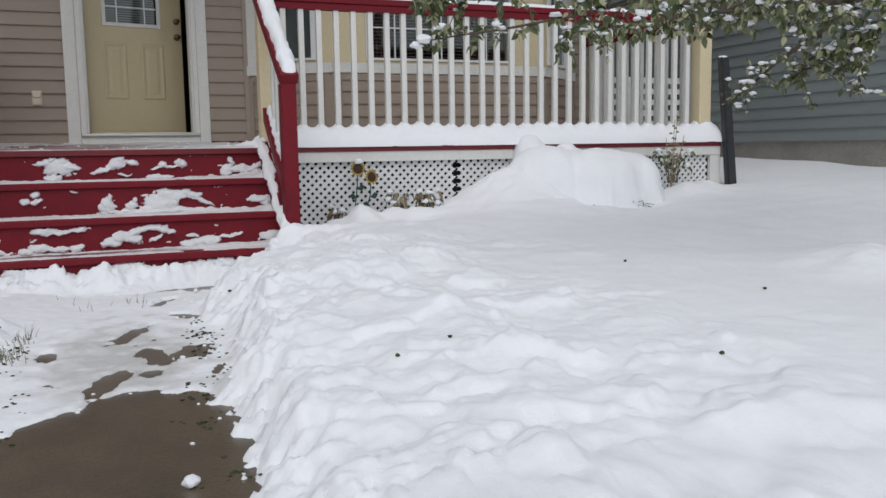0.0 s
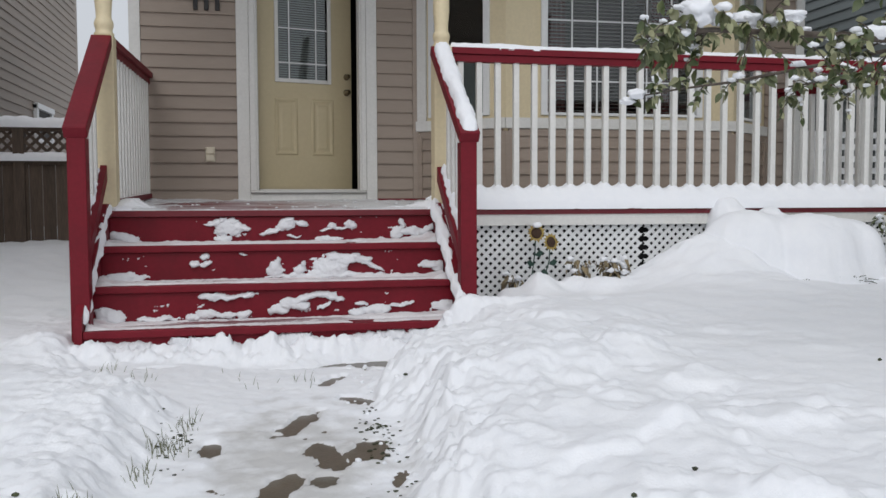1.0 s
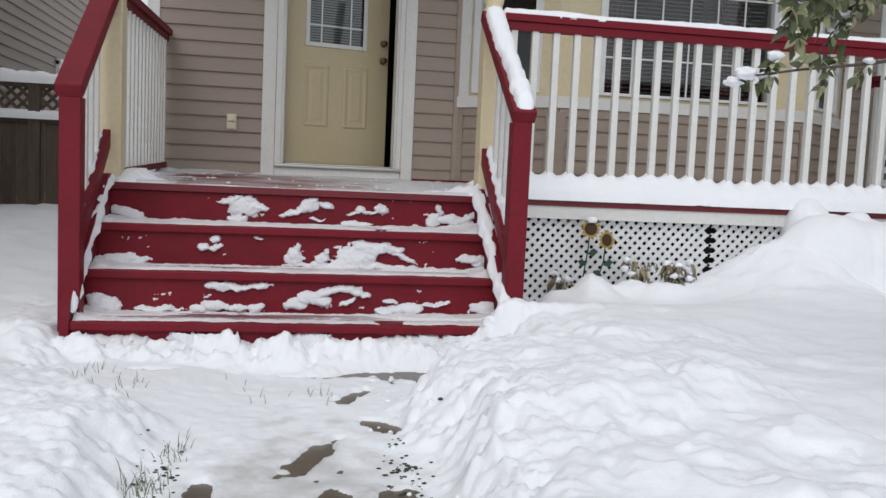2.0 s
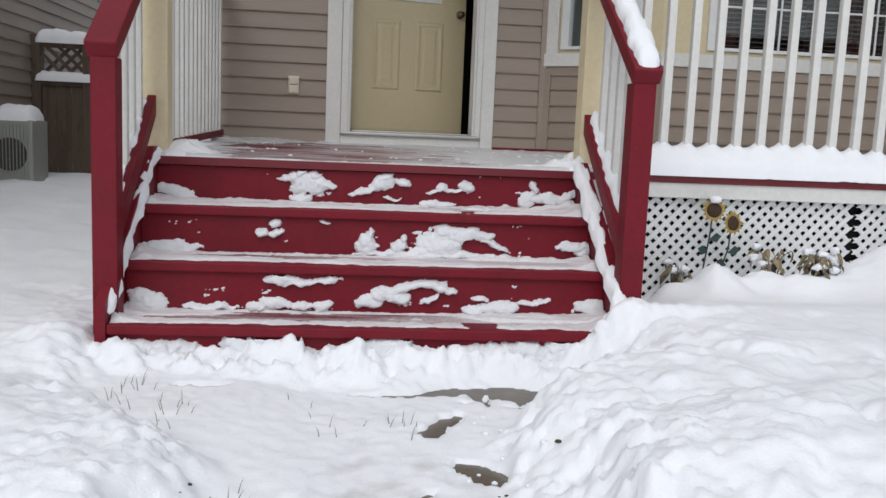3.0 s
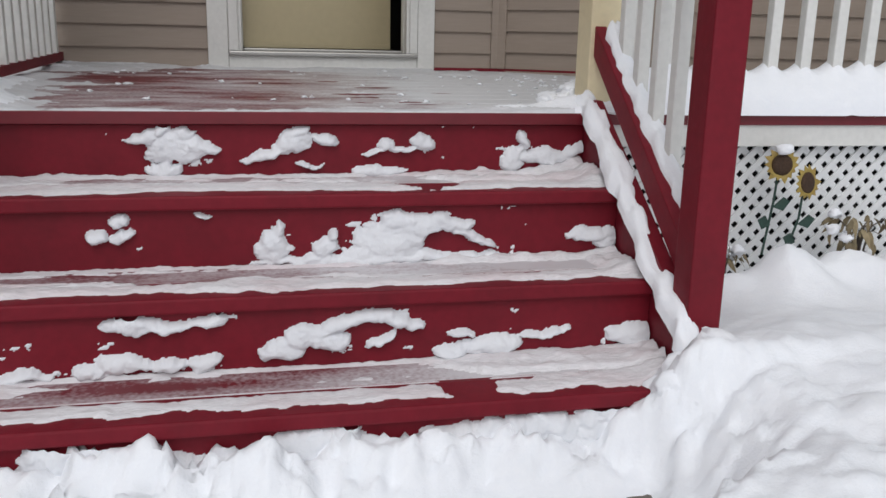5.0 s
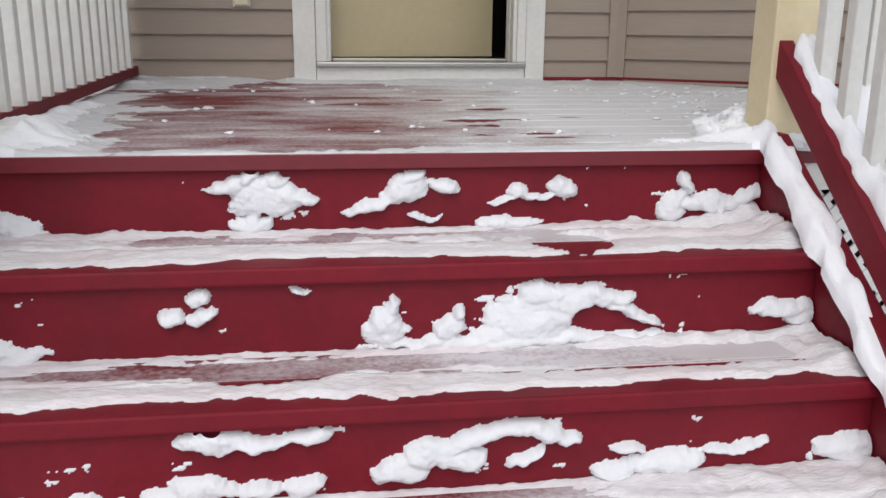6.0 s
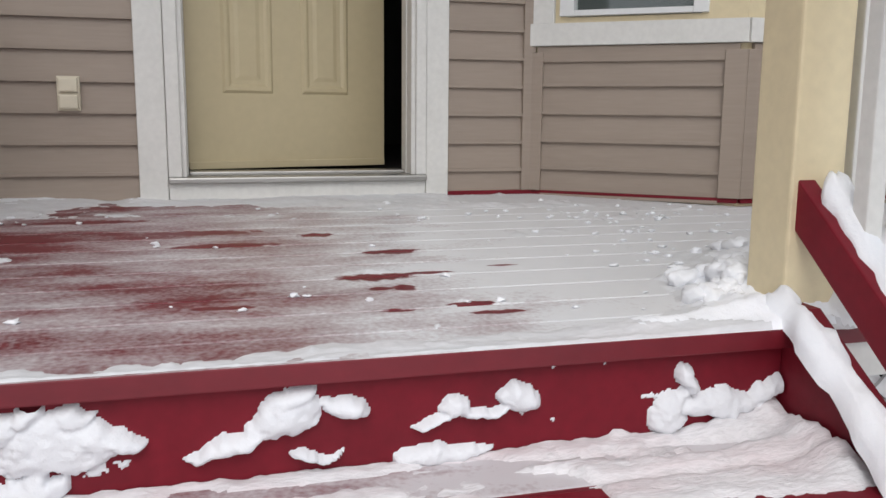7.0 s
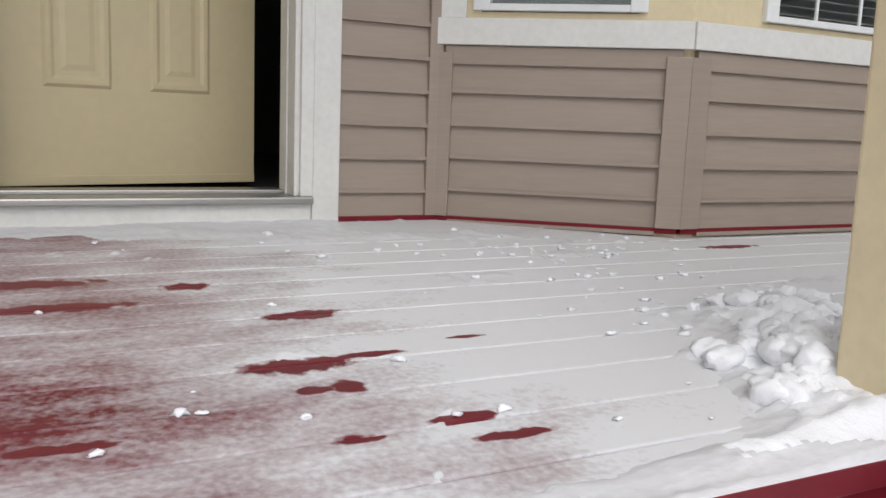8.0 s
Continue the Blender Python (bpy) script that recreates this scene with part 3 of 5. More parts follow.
OPEN0, OPEN1, HEAD = -0.455, 0.372, 2.90
wall_front = wall_piece("wall_front", solid(((HX0, WALL, 0), (OPEN0 - 0.03, WALL + 0.2, TOP)), ((OPEN1 + 0.03, WALL, 0), (BAY[0][0], WALL + 0.2, TOP)),
                                            ((OPEN0 - 0.03, WALL, HEAD + 0.03), (OPEN1 + 0.03, WALL + 0.2, TOP)), ((OPEN0 - 0.03, WALL + 0.02, 0), (OPEN1 + 0.03, WALL + 0.2, 0.79)),
                                            ((BAY[3][0], WALL, 0), (HX1, WALL + 0.2, TOP))), SIDING, "taupe vinyl siding on the house front")
wall_side_left = wall_piece("wall_west", solid(((HX0, WALL + 0.2, 0), (HX0 + 0.2, 14, TOP))), SIDING, "taupe vinyl siding on the house side")
wall_side_right = wall_piece("wall_east", solid(((HX1 - 0.2, WALL + 0.2, 0), (HX1, 14, TOP))), SIDING, "taupe vinyl siding on the house side")
wall_piece("wall_back", solid(((HX0, 14, 0), (HX1, 14.2, TOP))), SIDING, "taupe vinyl siding on the house back")
# added room behind door and windows, its darkness put into the colour
wall_piece("wall_inside", solid(((HX0 + 0.2, 10.2, 0.8), (HX1 - 0.2, 10.3, 3.2))), UNLIT, "added plain wall coloured near black for the unlit room")
tagged(link_part("floor", mesh_of("floor", solid(((HX0 + 0.2, WALL + 0.2, 0.7), (HX1 - 0.2, 14, 0.84))), UNLIT), None), "added floor coloured near black for the unlit room", "floor", "", "structure")
tagged(link_part("ceiling", mesh_of("ceiling", solid(((HX0, WALL + 0.2, TOP), (HX1, 14.2, TOP + 0.1)), ((0.9, 6.80, TOP - 0.12), (4.15, WALL + 0.2, TOP))), UNLIT), None), "added ceiling coloured near black for the unlit room", "ceiling", "", "structure")
tagged(link_part("roof", mesh_of("roof", solid(((DX0 - 0.1, 5.25, TOP), (DX1 + 0.3, WALL + 0.2, TOP + 0.12)), ((HX0 - 0.3, WALL + 0.2, TOP + 0.11), (HX1 + 0.3, 14.5, TOP + 0.3))), WHITE), None), "white soffit of the porch roof", "roof", "", "structure")

BAND0, BAND1 = 1.342, 1.427
bay_walls = []
SPANS = []   # window openings along each side of the bay: start, end
for k, (wall_name, spans) in enumerate((("wall_bay_west", (0.13, 0.635)), ("wall_bay_front", (0.32, 1.70)), ("wall_bay_east", (0.13, 0.62)))):
    p, q = Vector(BAY[k]), Vector(BAY[k + 1])
    d = (q - p).normalized()
    L = (q - p).length
    nrm = Vector((-d.y, d.x)) * 0.14
    bm = bmesh.new()
    for a, b, z0, z1 in ((0, L, 0, BAND1), (0, spans[0], BAND1, TOP - 0.12), (spans[1], L, BAND1, TOP - 0.12), (spans[0], spans[1], BAND1, 1.45), (spans[0], spans[1], 2.75, TOP - 0.12)):
        pts = [p + d * a, p + d * b, p + d * b + nrm, p + d * a + nrm]
        add_hexa(bm, [(v.x, v.y, z0) for v in pts] + [(v.x, v.y, z1) for v in pts])
    bay_walls.append(wall_piece(wall_name, bm, CREAM, "cream painted bay wall over taupe siding"))
    SPANS.append(spans)


def frame_local(k):
    p, q = Vector(BAY[k]), Vector(BAY[k + 1])
    d = (q - p).normalized()
    return p, d, Vector((-d.y, d.x)), (q - p).length


def bay_box(k, a, b, out0, out1, z0, z1, bevel=0.003):
    """A box on side k of the bay, from a to b along it, from out0 to out1 out of its face."""
    p, d, nrm, _ = frame_local(k)
    pts = [p + d * a - nrm * out1, p + d * b - nrm * out1, p + d * b - nrm * out0, p + d * a - nrm * out0]
    bm = bmesh.new()
    add_hexa(bm, [(v.x, v.y, z0) for v in pts] + [(v.x, v.y, z1) for v in pts])
    if bevel:
        bmesh.ops.bevel(bm, geom=bm.edges[:], offset=bevel, segments=2, affect="EDGES", profile=0.6)
    return bm


for k, name in enumerate(("trim_band_west", "trim_band_front", "trim_band_east")):
    L = frame_local(k)[3]
    tagged(link_part(name, mesh_of(name, bay_box(k, -0.02 if k == 0 else -0.008, L + 0.008, 0.0, 0.035, BAND0, BAND1), WHITE), None), "white painted sill band under the bay windows", "trim", "", "structure")
    tagged(link_part("trim_flashing", mesh_of("trim_flashing", bay_box(k, 0.02, L - 0.02, 0.0, 0.020, BAND0 - 0.062, BAND0 - 0.002), SIDING), None), "taupe vinyl strip under the sill band", "trim", "", "structure")
    tagged(link_part("trim_base", mesh_of("trim_base", bay_box(k, 0.0, L, 0.0, 0.02, DECK, DECK + 0.018), RED), None), "red painted strip at the wall foot", "trim", "", "structure")
    # corner boards of the siding below the band
    for a, b in ((0.0 if k == 0 else -0.0085, 0.045 if k == 0 else 0.07), (L - 0.07 if k < 2 else L - 0.045, L + 0.0085 if k < 2 else L)):
        tagged(link_part("trim_corner", mesh_of("trim_corner", bay_box(k, a, b, 0.0, 0.028, DECK + 0.018, BAND0 - 0.024), SIDING), None), "taupe vinyl corner board", "trim", "", "structure")
tagged(link_part("trim_bay_west", mesh_of("trim_bay_west", bay_box(0, 0.0, 0.085, 0.0, 0.028, BAND1, 3.1), WHITE), None), "white painted board beside the bay window", "trim", "", "structure")
tagged(link_part("trim_channel", mesh_of("trim_channel", box((BAY[0][0] - 0.05, WALL - 0.024, DECK + 0.018), (BAY[0][0], WALL, 3.2)), SIDING), None), "taupe vinyl channel at the bay", "trim", "", "structure")
tagged(link_part("trim_base", mesh_of("trim_base", box((0.519, WALL - 0.02, DECK), (BAY[0][0], WALL, DECK + 0.018)), RED), None), "red painted strip at the wall foot", "trim", "", "structure")
tagged(link_part("trim_corner", mesh_of("trim_corner", box((HX0 - 0.02, WALL - 0.026, 0.1), (HX0 + 0.065, WALL + 0.06, TOP), 0.004), WHITE), None), "white vinyl corner post of the house", "trim", "", "structure")
tagged(link_part("trim_corner", mesh_of("trim_corner", box((HX1 - 0.065, WALL - 0.026, 0.1), (HX1 + 0.02, WALL + 0.06, TOP), 0.004), WHITE), None), "white vinyl corner post of the house", "trim", "", "structure")


def bay_window(k, name, columns, z1, pitch, label, blind):
    a, b = SPANS[k]
    p, d, nrm, _ = frame_local(k)
    mid = p + d * (a + b) / 2
    win = thing(name, (mid.x, mid.y, 1.445), label, "window", "", "structure")
    z0 = 1.453
    for s0, s1, c0, c1 in ((a - 0.025, a + 0.03, z0, z1), (b - 0.03, b + 0.025, z0, z1), (a + 0.03, b - 0.03, z0, z0 + 0.022), (a + 0.03, b - 0.03, z1 - 0.04, z1)):
        part("window_frame", bay_box(k, s0, s1, -0.05, 0.022, c0, c1), PVC, win)
    pane = part("pane", bay_box(k, a + 0.03, b - 0.03, -0.030, -0.024, z0 + 0.022, z1 - 0.04, 0), GLASS, win)
    pane.visible_shadow = False
    if columns:
        for c in range(1, columns):
            s = a + 0.03 + (b - a - 0.06) * c / columns
            part("muntin", bay_box(k, s - 0.006, s + 0.006, -0.023, -0.016, z0 + 0.022, z1 - 0.04, 0), PVC, win)
        z = z0 + 0.04 + pitch
        while z < z1 - 0.1:
            part("muntin", bay_box(k, a + 0.03, b - 0.03, -0.0235, -0.0165, z - 0.006, z + 0.006, 0), PVC, win)
            z += pitch
    else:
        part("meeting_rail", bay_box(k, a + 0.03, b - 0.03, -0.045, 0.004, 1.93, 1.98), PVC, win)
        part("insect_screen", bay_box(k, a + 0.03, b - 0.03, -0.050, -0.046, z0 + 0.022, 1.93, 0), SCREEN, win)
    if blind:
        ob = thing("window_blind", (mid.x, mid.y, 1.5), "white slatted blind greyed for indoor shade hanging inside the bay window", "blind")
        z = z0 + 0.05
        while z < z1 - 0.05:
            part("slat", bay_box(k, a + blind[0], a + blind[1], -0.12, -0.10, z, z + 0.004, 0), SHADED_BLIND, ob)
            z += 0.03


bay_window(0, "window_1", 0, 2.72, 0, "white sash window with a dark insect screen", None)
bay_window(1, "window_2", 6, 2.72, 0.245, "wide white window with thin bars and a dark room behind", (0.04, 1.34))
bay_window(2, "window_3", 0, 2.72, 0, "white sash window with a dark insect screen", None)
for start in (0.33, 1.36):
    drape = bmesh.new()
    p, d, nrm, _ = frame_local(1)
    for s in np.arange(start, start + 0.22, 0.02):
        c = p + d * s + nrm * (0.20 + 0.012 * math.sin(s * 150))
        e = p + d * (s + 0.02) + nrm * (0.20 + 0.012 * math.sin((s + 0.02) * 150))
        add_hexa(drape, [(v.x, v.y + o, z) for z in (0.9, 2.7) for v, o in ((c, 0), (e, 0), (e, 0.006), (c, 0.006))])
    tagged(link_part("curtain", mesh_of("curtain", drape, CURTAIN), None), "dark red curtain hanging inside the bay window", "curtain", "curtains of the bay window")

# ---- the entrance ----
casing = thing("door_frame", (-0.02, WALL, DECK), "white painted door casing with a metal threshold", "door frame", "", "structure")
for x0, x1 in ((-0.619, -0.521), (0.430, 0.519)):
    part("casing", box((x0, WALL - 0.03, DECK), (x1, WALL - 0.001, 3.05), 0.004), WHITE, casing)
for x0, x1, y0, y1 in ((-0.519, -0.472, WALL - 0.042, WALL + 0.0), (-0.474, OPEN0, WALL - 0.026, WALL + 0.05), (0.388, 0.428, WALL - 0.042, WALL + 0.0), (OPEN1, 0.390, WALL - 0.026, WALL + 0.05)):
    part("moulding", box((x0, y0, 0.845), (x1, y1, 2.95), 0.005), WHITE, casing)
for x0, x1 in ((OPEN0 - 0.028, OPEN0 + 0.004), (OPEN1 - 0.004, OPEN1 + 0.028)):
    part("jamb", box((x0, WALL + 0.05, 0.8), (x1, WALL + 0.12, 2.93), 0.002), WHITE, casing)
part("head_jamb", box((OPEN0 - 0.03, WALL - 0.026, HEAD), (OPEN1 + 0.03, WALL + 0.2, HEAD + 0.03)), WHITE, casing)
part("head_casing", box((-0.619, WALL - 0.032, 3.05), (0.519, WALL - 0.001, 3.16)), WHITE, casing)
part("sill_board", box((-0.519, WALL - 0.028, DECK + 0.002), (0.428, WALL + 0.02, 0.822), 0.004), WHITE, casing)
part("threshold", box((-0.520, WALL - 0.052, 0.822), (0.430, WALL + 0.1, 0.845), 0.006), METAL, casing, "worn grey metal threshold")
part("threshold_bar", box((OPEN0 + 0.006, WALL + 0.06, 0.845), (OPEN1 - 0.006, WALL + 0.155, 0.858), 0.004), METAL, casing, "worn grey metal threshold")

door = thing("door_1", (OPEN0, WALL + 0.16, 0.86), "cream yellow panelled front door standing ajar", "door", "", "structure")
W, Z0, Z1, TH = 0.822, 0.868, 2.89, 0.045
GX0, GX1, GZ0, GZ1 = 0.155, 0.625, 1.775, 2.72
swing = Matrix.Translation((OPEN0 + 0.004, WALL + 0.16, 0)) @ Matrix.Rotation(radians(14), 4, "Z")


def door_part(name, bm, mat, label="", parent=None):
    bmesh.ops.transform(bm, matrix=swing, verts=bm.verts)
    return part(name, bm, mat, parent or door, label)


slab = bmesh.new()
for lo, hi in (((0, 0, Z0), (W, TH, GZ0)), ((0, 0, GZ0), (GX0, TH, GZ1)), ((GX1, 0, GZ0), (W, TH, GZ1)), ((0, 0, GZ1), (W, TH, Z1))):
    add_box(slab, lo, hi)
leaf = door_part("door_leaf", slab, DOOR)
for x0, x1 in ((0.138, 0.338), (0.456, 0.658)):
    rim = bmesh.new()
    z0, z1 = 1.150, 1.63
    steps = [(0.0, -0.001), (0.010, -0.008), (0.022, -0.008), (0.034, -0.002), (0.050, -0.002), (0.066, -0.006)]
    rings = [[rim.verts.new(c) for c in ((x0 + o, y, z0 + o), (x1 - o, y, z0 + o), (x1 - o, y, z1 - o), (x0 + o, y, z1 - o))] for o, y in steps]
    for a, b in zip(rings, rings[1:]):
        for k in range(4):
            rim.faces.new((a[k], a[(k + 1) % 4], b[(k + 1) % 4], b[k]))
    rim.faces.new(rings[-1])
    door_part("raised_panel", rim, DOOR, parent=leaf)
for x0, x1, z0, z1 in ((GX0 - 0.012, GX0 + 0.02, GZ0 - 0.012, GZ1 + 0.012), (GX1 - 0.02, GX1 + 0.012, GZ0 - 0.012, GZ1 + 0.012), (GX0 + 0.02, GX1 - 0.02, GZ0 - 0.012, GZ0 + 0.02), (GX0 + 0.02, GX1 - 0.02, GZ1 - 0.02, GZ1 + 0.012)):
    door_part("glazing_frame", box((x0, -0.012, z0), (x1, 0.003, z1), 0.004), WHITE, parent=leaf)
pane = door_part("pane", box((GX0 + 0.001, 0.018, GZ0 + 0.001), (GX1 - 0.001, 0.024, GZ1 - 0.001), 0), GLASS)
pane.visible_shadow = False
for k in range(1, 4):
    s = GX0 + (GX1 - GX0) * (k - 0.0) / 4
    if k != 2:
        door_part("muntin", box((s - 0.005, 0.010, GZ0 + 0.02), (s + 0.005, 0.016, GZ1 - 0.02), 0), PVC)
for z in (1.93, 2.22, 2.51):
    door_part("muntin", box((GX0 + 0.02, 0.009, z - 0.005), (GX1 - 0.02, 0.015, z + 0.005), 0), PVC)
z = GZ0 + 0.02
while z < GZ1:
    door_part("blind_slat", box((GX0 + 0.03, 0.030, z), (GX1 - 0.03, 0.0335, z + 0.012), 0), SHADED_DOOR_BLIND, "white blind slat greyed for indoor shade behind the door glass")
    z += 0.02
for z, r in ((1.835, 0.022), (1.70, 0.024)):
    bm = turned([(r * 1.15, 0), (r * 1.2, 0.008), (r * 0.6, 0.014), (r * 0.6, 0.03), (r, 0.036), (r * 0.9, 0.055), (r * 0.3, 0.062)], (0, 0, 0), 16)
    bmesh.ops.transform(bm, matrix=Matrix.Translation((0.775, 0, z)) @ Matrix.Rotation(radians(90), 4, "X"), verts=bm.verts)
    door_part("deadbolt" if z > 1.8 else "door_knob", bm, BRASS, "dark bronze lock", parent=leaf)
door_part("door_sweep", box((0.002, -0.008, Z0 - 0.008), (W - 0.002, 0.0, Z0 + 0.02), 0.002), DOOR)

outlet = thing("outlet_cover", (-0.835, WALL - 0.02, 1.075), "ivory plastic outlet cover on the siding", "outlet")
plate = part("backplate", box((-0.872, WALL - 0.030, 1.078), (-0.798, WALL - 0.008, 1.196), 0.004), BEIGE, outlet)
part("flap", box((-0.866, WALL - 0.046, 1.142), (-0.804, WALL - 0.028, 1.190), 0.006), BEIGE, plate)
part("flap", box((-0.866, WALL - 0.046, 1.084), (-0.804, WALL - 0.028, 1.134), 0.006), BEIGE, plate)
for x in (-0.93, -0.845, -0.76):
    ob = link_part("wall_sign", mesh_of("wall_sign", box((x - 0.018, WALL - 0.032, 2.285), (x + 0.018, WALL - 0.012, 2.40), 0.006), BLACK), None)
    tagged(ob, "small black upright metal bar on the siding", "sign", "bars beside the door")

for ob in scene.objects:
    if ob not in before_house and ob.parent is None:
        ob.location.z += RISE

# ---- porch: floor, front, stairs ----
porch = thing("porch", (1.5, 5.3, 0.0), "red painted wooden porch floor under thin snow", "porch", "", "structure")
part("fascia", box((SX1 + 0.04, 5.29, 0.652), (DX1, 5.325, 0.734), 0.003), WHITE, porch, "white painted fascia board")
part("corner_board", box((4.31, 5.292, 0.05), (DX1, 5.327, 0.650), 0.003), WHITE, porch, "white painted corner board")
part("side_skirt", box((DX1 - 0.035, 5.33, 0.0), (DX1, WALL, 0.734), 0.003), WHITE, porch, "white painted skirt board")
part("side_skirt", box((DX0, 5.30, 0.0), (DX0 + 0.035, WALL, 0.734), 0.003), WHITE, porch, "white painted skirt board")
# added black sheet, coloured as the shade behind the lattice holes
part("shade_sheet", box((SX1 + 0.045, 5.40, -0.1), (DX1 - 0.04, 5.41, 0.72), 0), PORCH_SHADE, porch, "black sheet standing in for the shade under the porch")

stairs = thing("stairs", (-0.34, 4.6, 0.0), "wide red painted wooden stairs with trodden snow", "stairs")
for i, (y, z) in enumerate(TREADS):
    lower = TREADS[i + 1][1] if i < 3 else 0.0
    part("riser", box((SX0, y + 0.024, lower - 0.0), (SX1, y + 0.044, z - 0.04), 0.002), RED, stairs)
    if i:
        back = TREADS[i - 1][0] + 0.023
        mid = (y + back) / 2
        part("tread_board", box((SX0, y, z - 0.038), (SX1, mid - 0.004, z), 0.006), RED, stairs)
        part("tread_board", box((SX0, mid + 0.004, z - 0.038), (SX1, back, z), 0.006), FROST_STEP, stairs)
for x0, x1 in ((SX0 - 0.04, SX0 - 0.001), (SX1 + 0.001, SX1 + 0.04)):
    bm = bmesh.new()
    prof = [(4.47, -0.02), (5.34, -0.02), (5.34, 0.80), (5.26, 0.80), (4.47, 0.245)]
    lo, hi = [bm.verts.new((x0, a, b)) for a, b in prof], [bm.verts.new((x1, a, b)) for a, b in prof]
    bm.faces.new(lo[::-1]), bm.faces.new(hi)
    for k in range(5):
        bm.faces.new((lo[k], lo[(k + 1) % 5], hi[(k + 1) % 5], hi[k]))
    part("stringer", bm, RED, stairs)


def baluster_mesh(name, z0, z1, w=0.038):
    bm = box((-w / 2, -w / 2, z0), (w / 2, w / 2, z1), 0.005)
    return mesh_of(name, bm, WHITE)


# ---- railings ----
RAIL0, RAIL1, RY = 1.690, 1.778, 5.388
PITCH = 0.1227
straight = baluster_mesh("baluster", 0.80, RAIL0 + 0.01)
front_xs = [0.812 + PITCH * k for k in range(28)]
rail_front = thing("porch_railing", (2.4, RY, DECK), "red capped porch railing with white balusters in snow", "railing", "porch railings")
part("top_rail", box((0.7505, RY - 0.05, 1.737), (4.222, RY + 0.05, RAIL1), 0.005), RED, rail_front)
part("under_rail", box((0.7505, RY - 0.038, RAIL0), (4.222, RY + 0.02, 1.735), 0.003), RED, rail_front)
part("bottom_rail", box((0.7505, RY - 0.02, 0.785), (4.222, RY + 0.02, 0.82), 0.003), RED, rail_front)
for x in front_xs:
    link_part("baluster", straight, rail_front, at=(x, RY - 0.008, 0))
for xs, xc, name in ((-1.31, -1.31, "porch_railing"), (4.28, 4.28, "porch_railing")):
    ob = thing(name, (xc, 6.35, DECK), "red capped porch side railing meeting the house wall", "railing", "porch railings")
    part("top_rail", sloped(xc - 0.045, xc + 0.045, 5.45, RAIL1, WALL - 0.016, RAIL1 + RISE, 0.041, 0.005), RED, ob)
    part("under_rail", sloped(xc - 0.02, xc + 0.02, 5.45, 1.735, WALL - 0.016, 1.735 + RISE, 0.045, 0.003), RED, ob)
    part("bottom_rail", sloped(xc - 0.02, xc + 0.02, 5.45, 0.825, WALL - 0.016, 0.825 + RISE, 0.04, 0.003), RED, ob)
    y = 5.51
    while y < WALL - 0.03:
        link_part("baluster", straight, ob, at=(xc, y, FALL * (y - 5.4)))
        y += PITCH


def porch_post(x, y, label):
    post = thing("porch_post", (x, y, DECK), label, "post", "porch posts")
    part("square_base", box((x - 0.0575, y - 0.0575, DECK - 0.03), (x + 0.0575, y + 0.0575, 1.775), 0.006), CREAM, post)
    prof = [(0.056, 1.77), (0.057, 1.79), (0.048, 1.80), (0.047, 1.815), (0.053, 1.83), (0.055, 1.85), (0.05, 1.865), (0.043, 1.88), (0.044, 1.92), (0.047, 1.95), (0.051, 2.0), (0.05, 2.4), (0.045, 2.9), (0.052, 2.92), (0.055, 2.95), (0.05, 2.97)]
    part("turned_shaft", turned(prof, (x, y, 0)), CREAM, post, smooth=True)
    part("square_top", box((x - 0.0575, y - 0.0575, 2.97), (x + 0.0575, y + 0.0575, TOP), 0.006), CREAM, post)
    return post


porch_post(0.692, RY, "cream painted turned porch post at the stair head")
porch_post(-1.3175, RY, "cream painted turned porch post at the stair head")
porch_post(4.28, RY, "cream painted turned porch post at the porch corner")


def stair_rail(x, side):
    """The sloping hand rail with its newel; side is +1 where the balusters stand to the right of the treads."""
    ob = thing("stair_railing", (x, 4.9, 0.0), "red sloping stair railing with a square newel post", "railing", "stair railings")
    part("newel", box((x - 0.045, 4.552, -0.05), (x + 0.045, 4.642, 1.13), 0.006), RED, ob)
    part("hand_rail", sloped(x - 0.056, x + 0.056, 4.515, 1.175, 5.325, 1.775, 0.05, 0.007, False), RED, ob)
    part("under_rail", sloped(x - 0.02, x + 0.02, 4.56, 1.155, 5.328, 1.722, 0.075, 0.003), RED, ob)
    part("lower_rail", sloped(x - 0.019 - 0.006 * (side < 0), x + 0.019 - 0.006 * (side < 0), 4.642, 0.472, 5.336, 1.03, 0.095, 0.004), RED, ob)
    for k in range(5):
        y = 4.745 + 0.118 * k
        s = (y - 4.56) / 0.768
        lo, hi = 0.40 + 0.726 * (y - 4.642), 1.09 + 0.567 * s
        part("baluster", box((x + side * 0.038 - 0.018, y - 0.018, lo), (x + side * 0.038 + 0.018, y + 0.018, hi), 0.004), WHITE, ob)
    return ob


stair_rail(0.668, 1)
stair_rail(-1.323, -1)

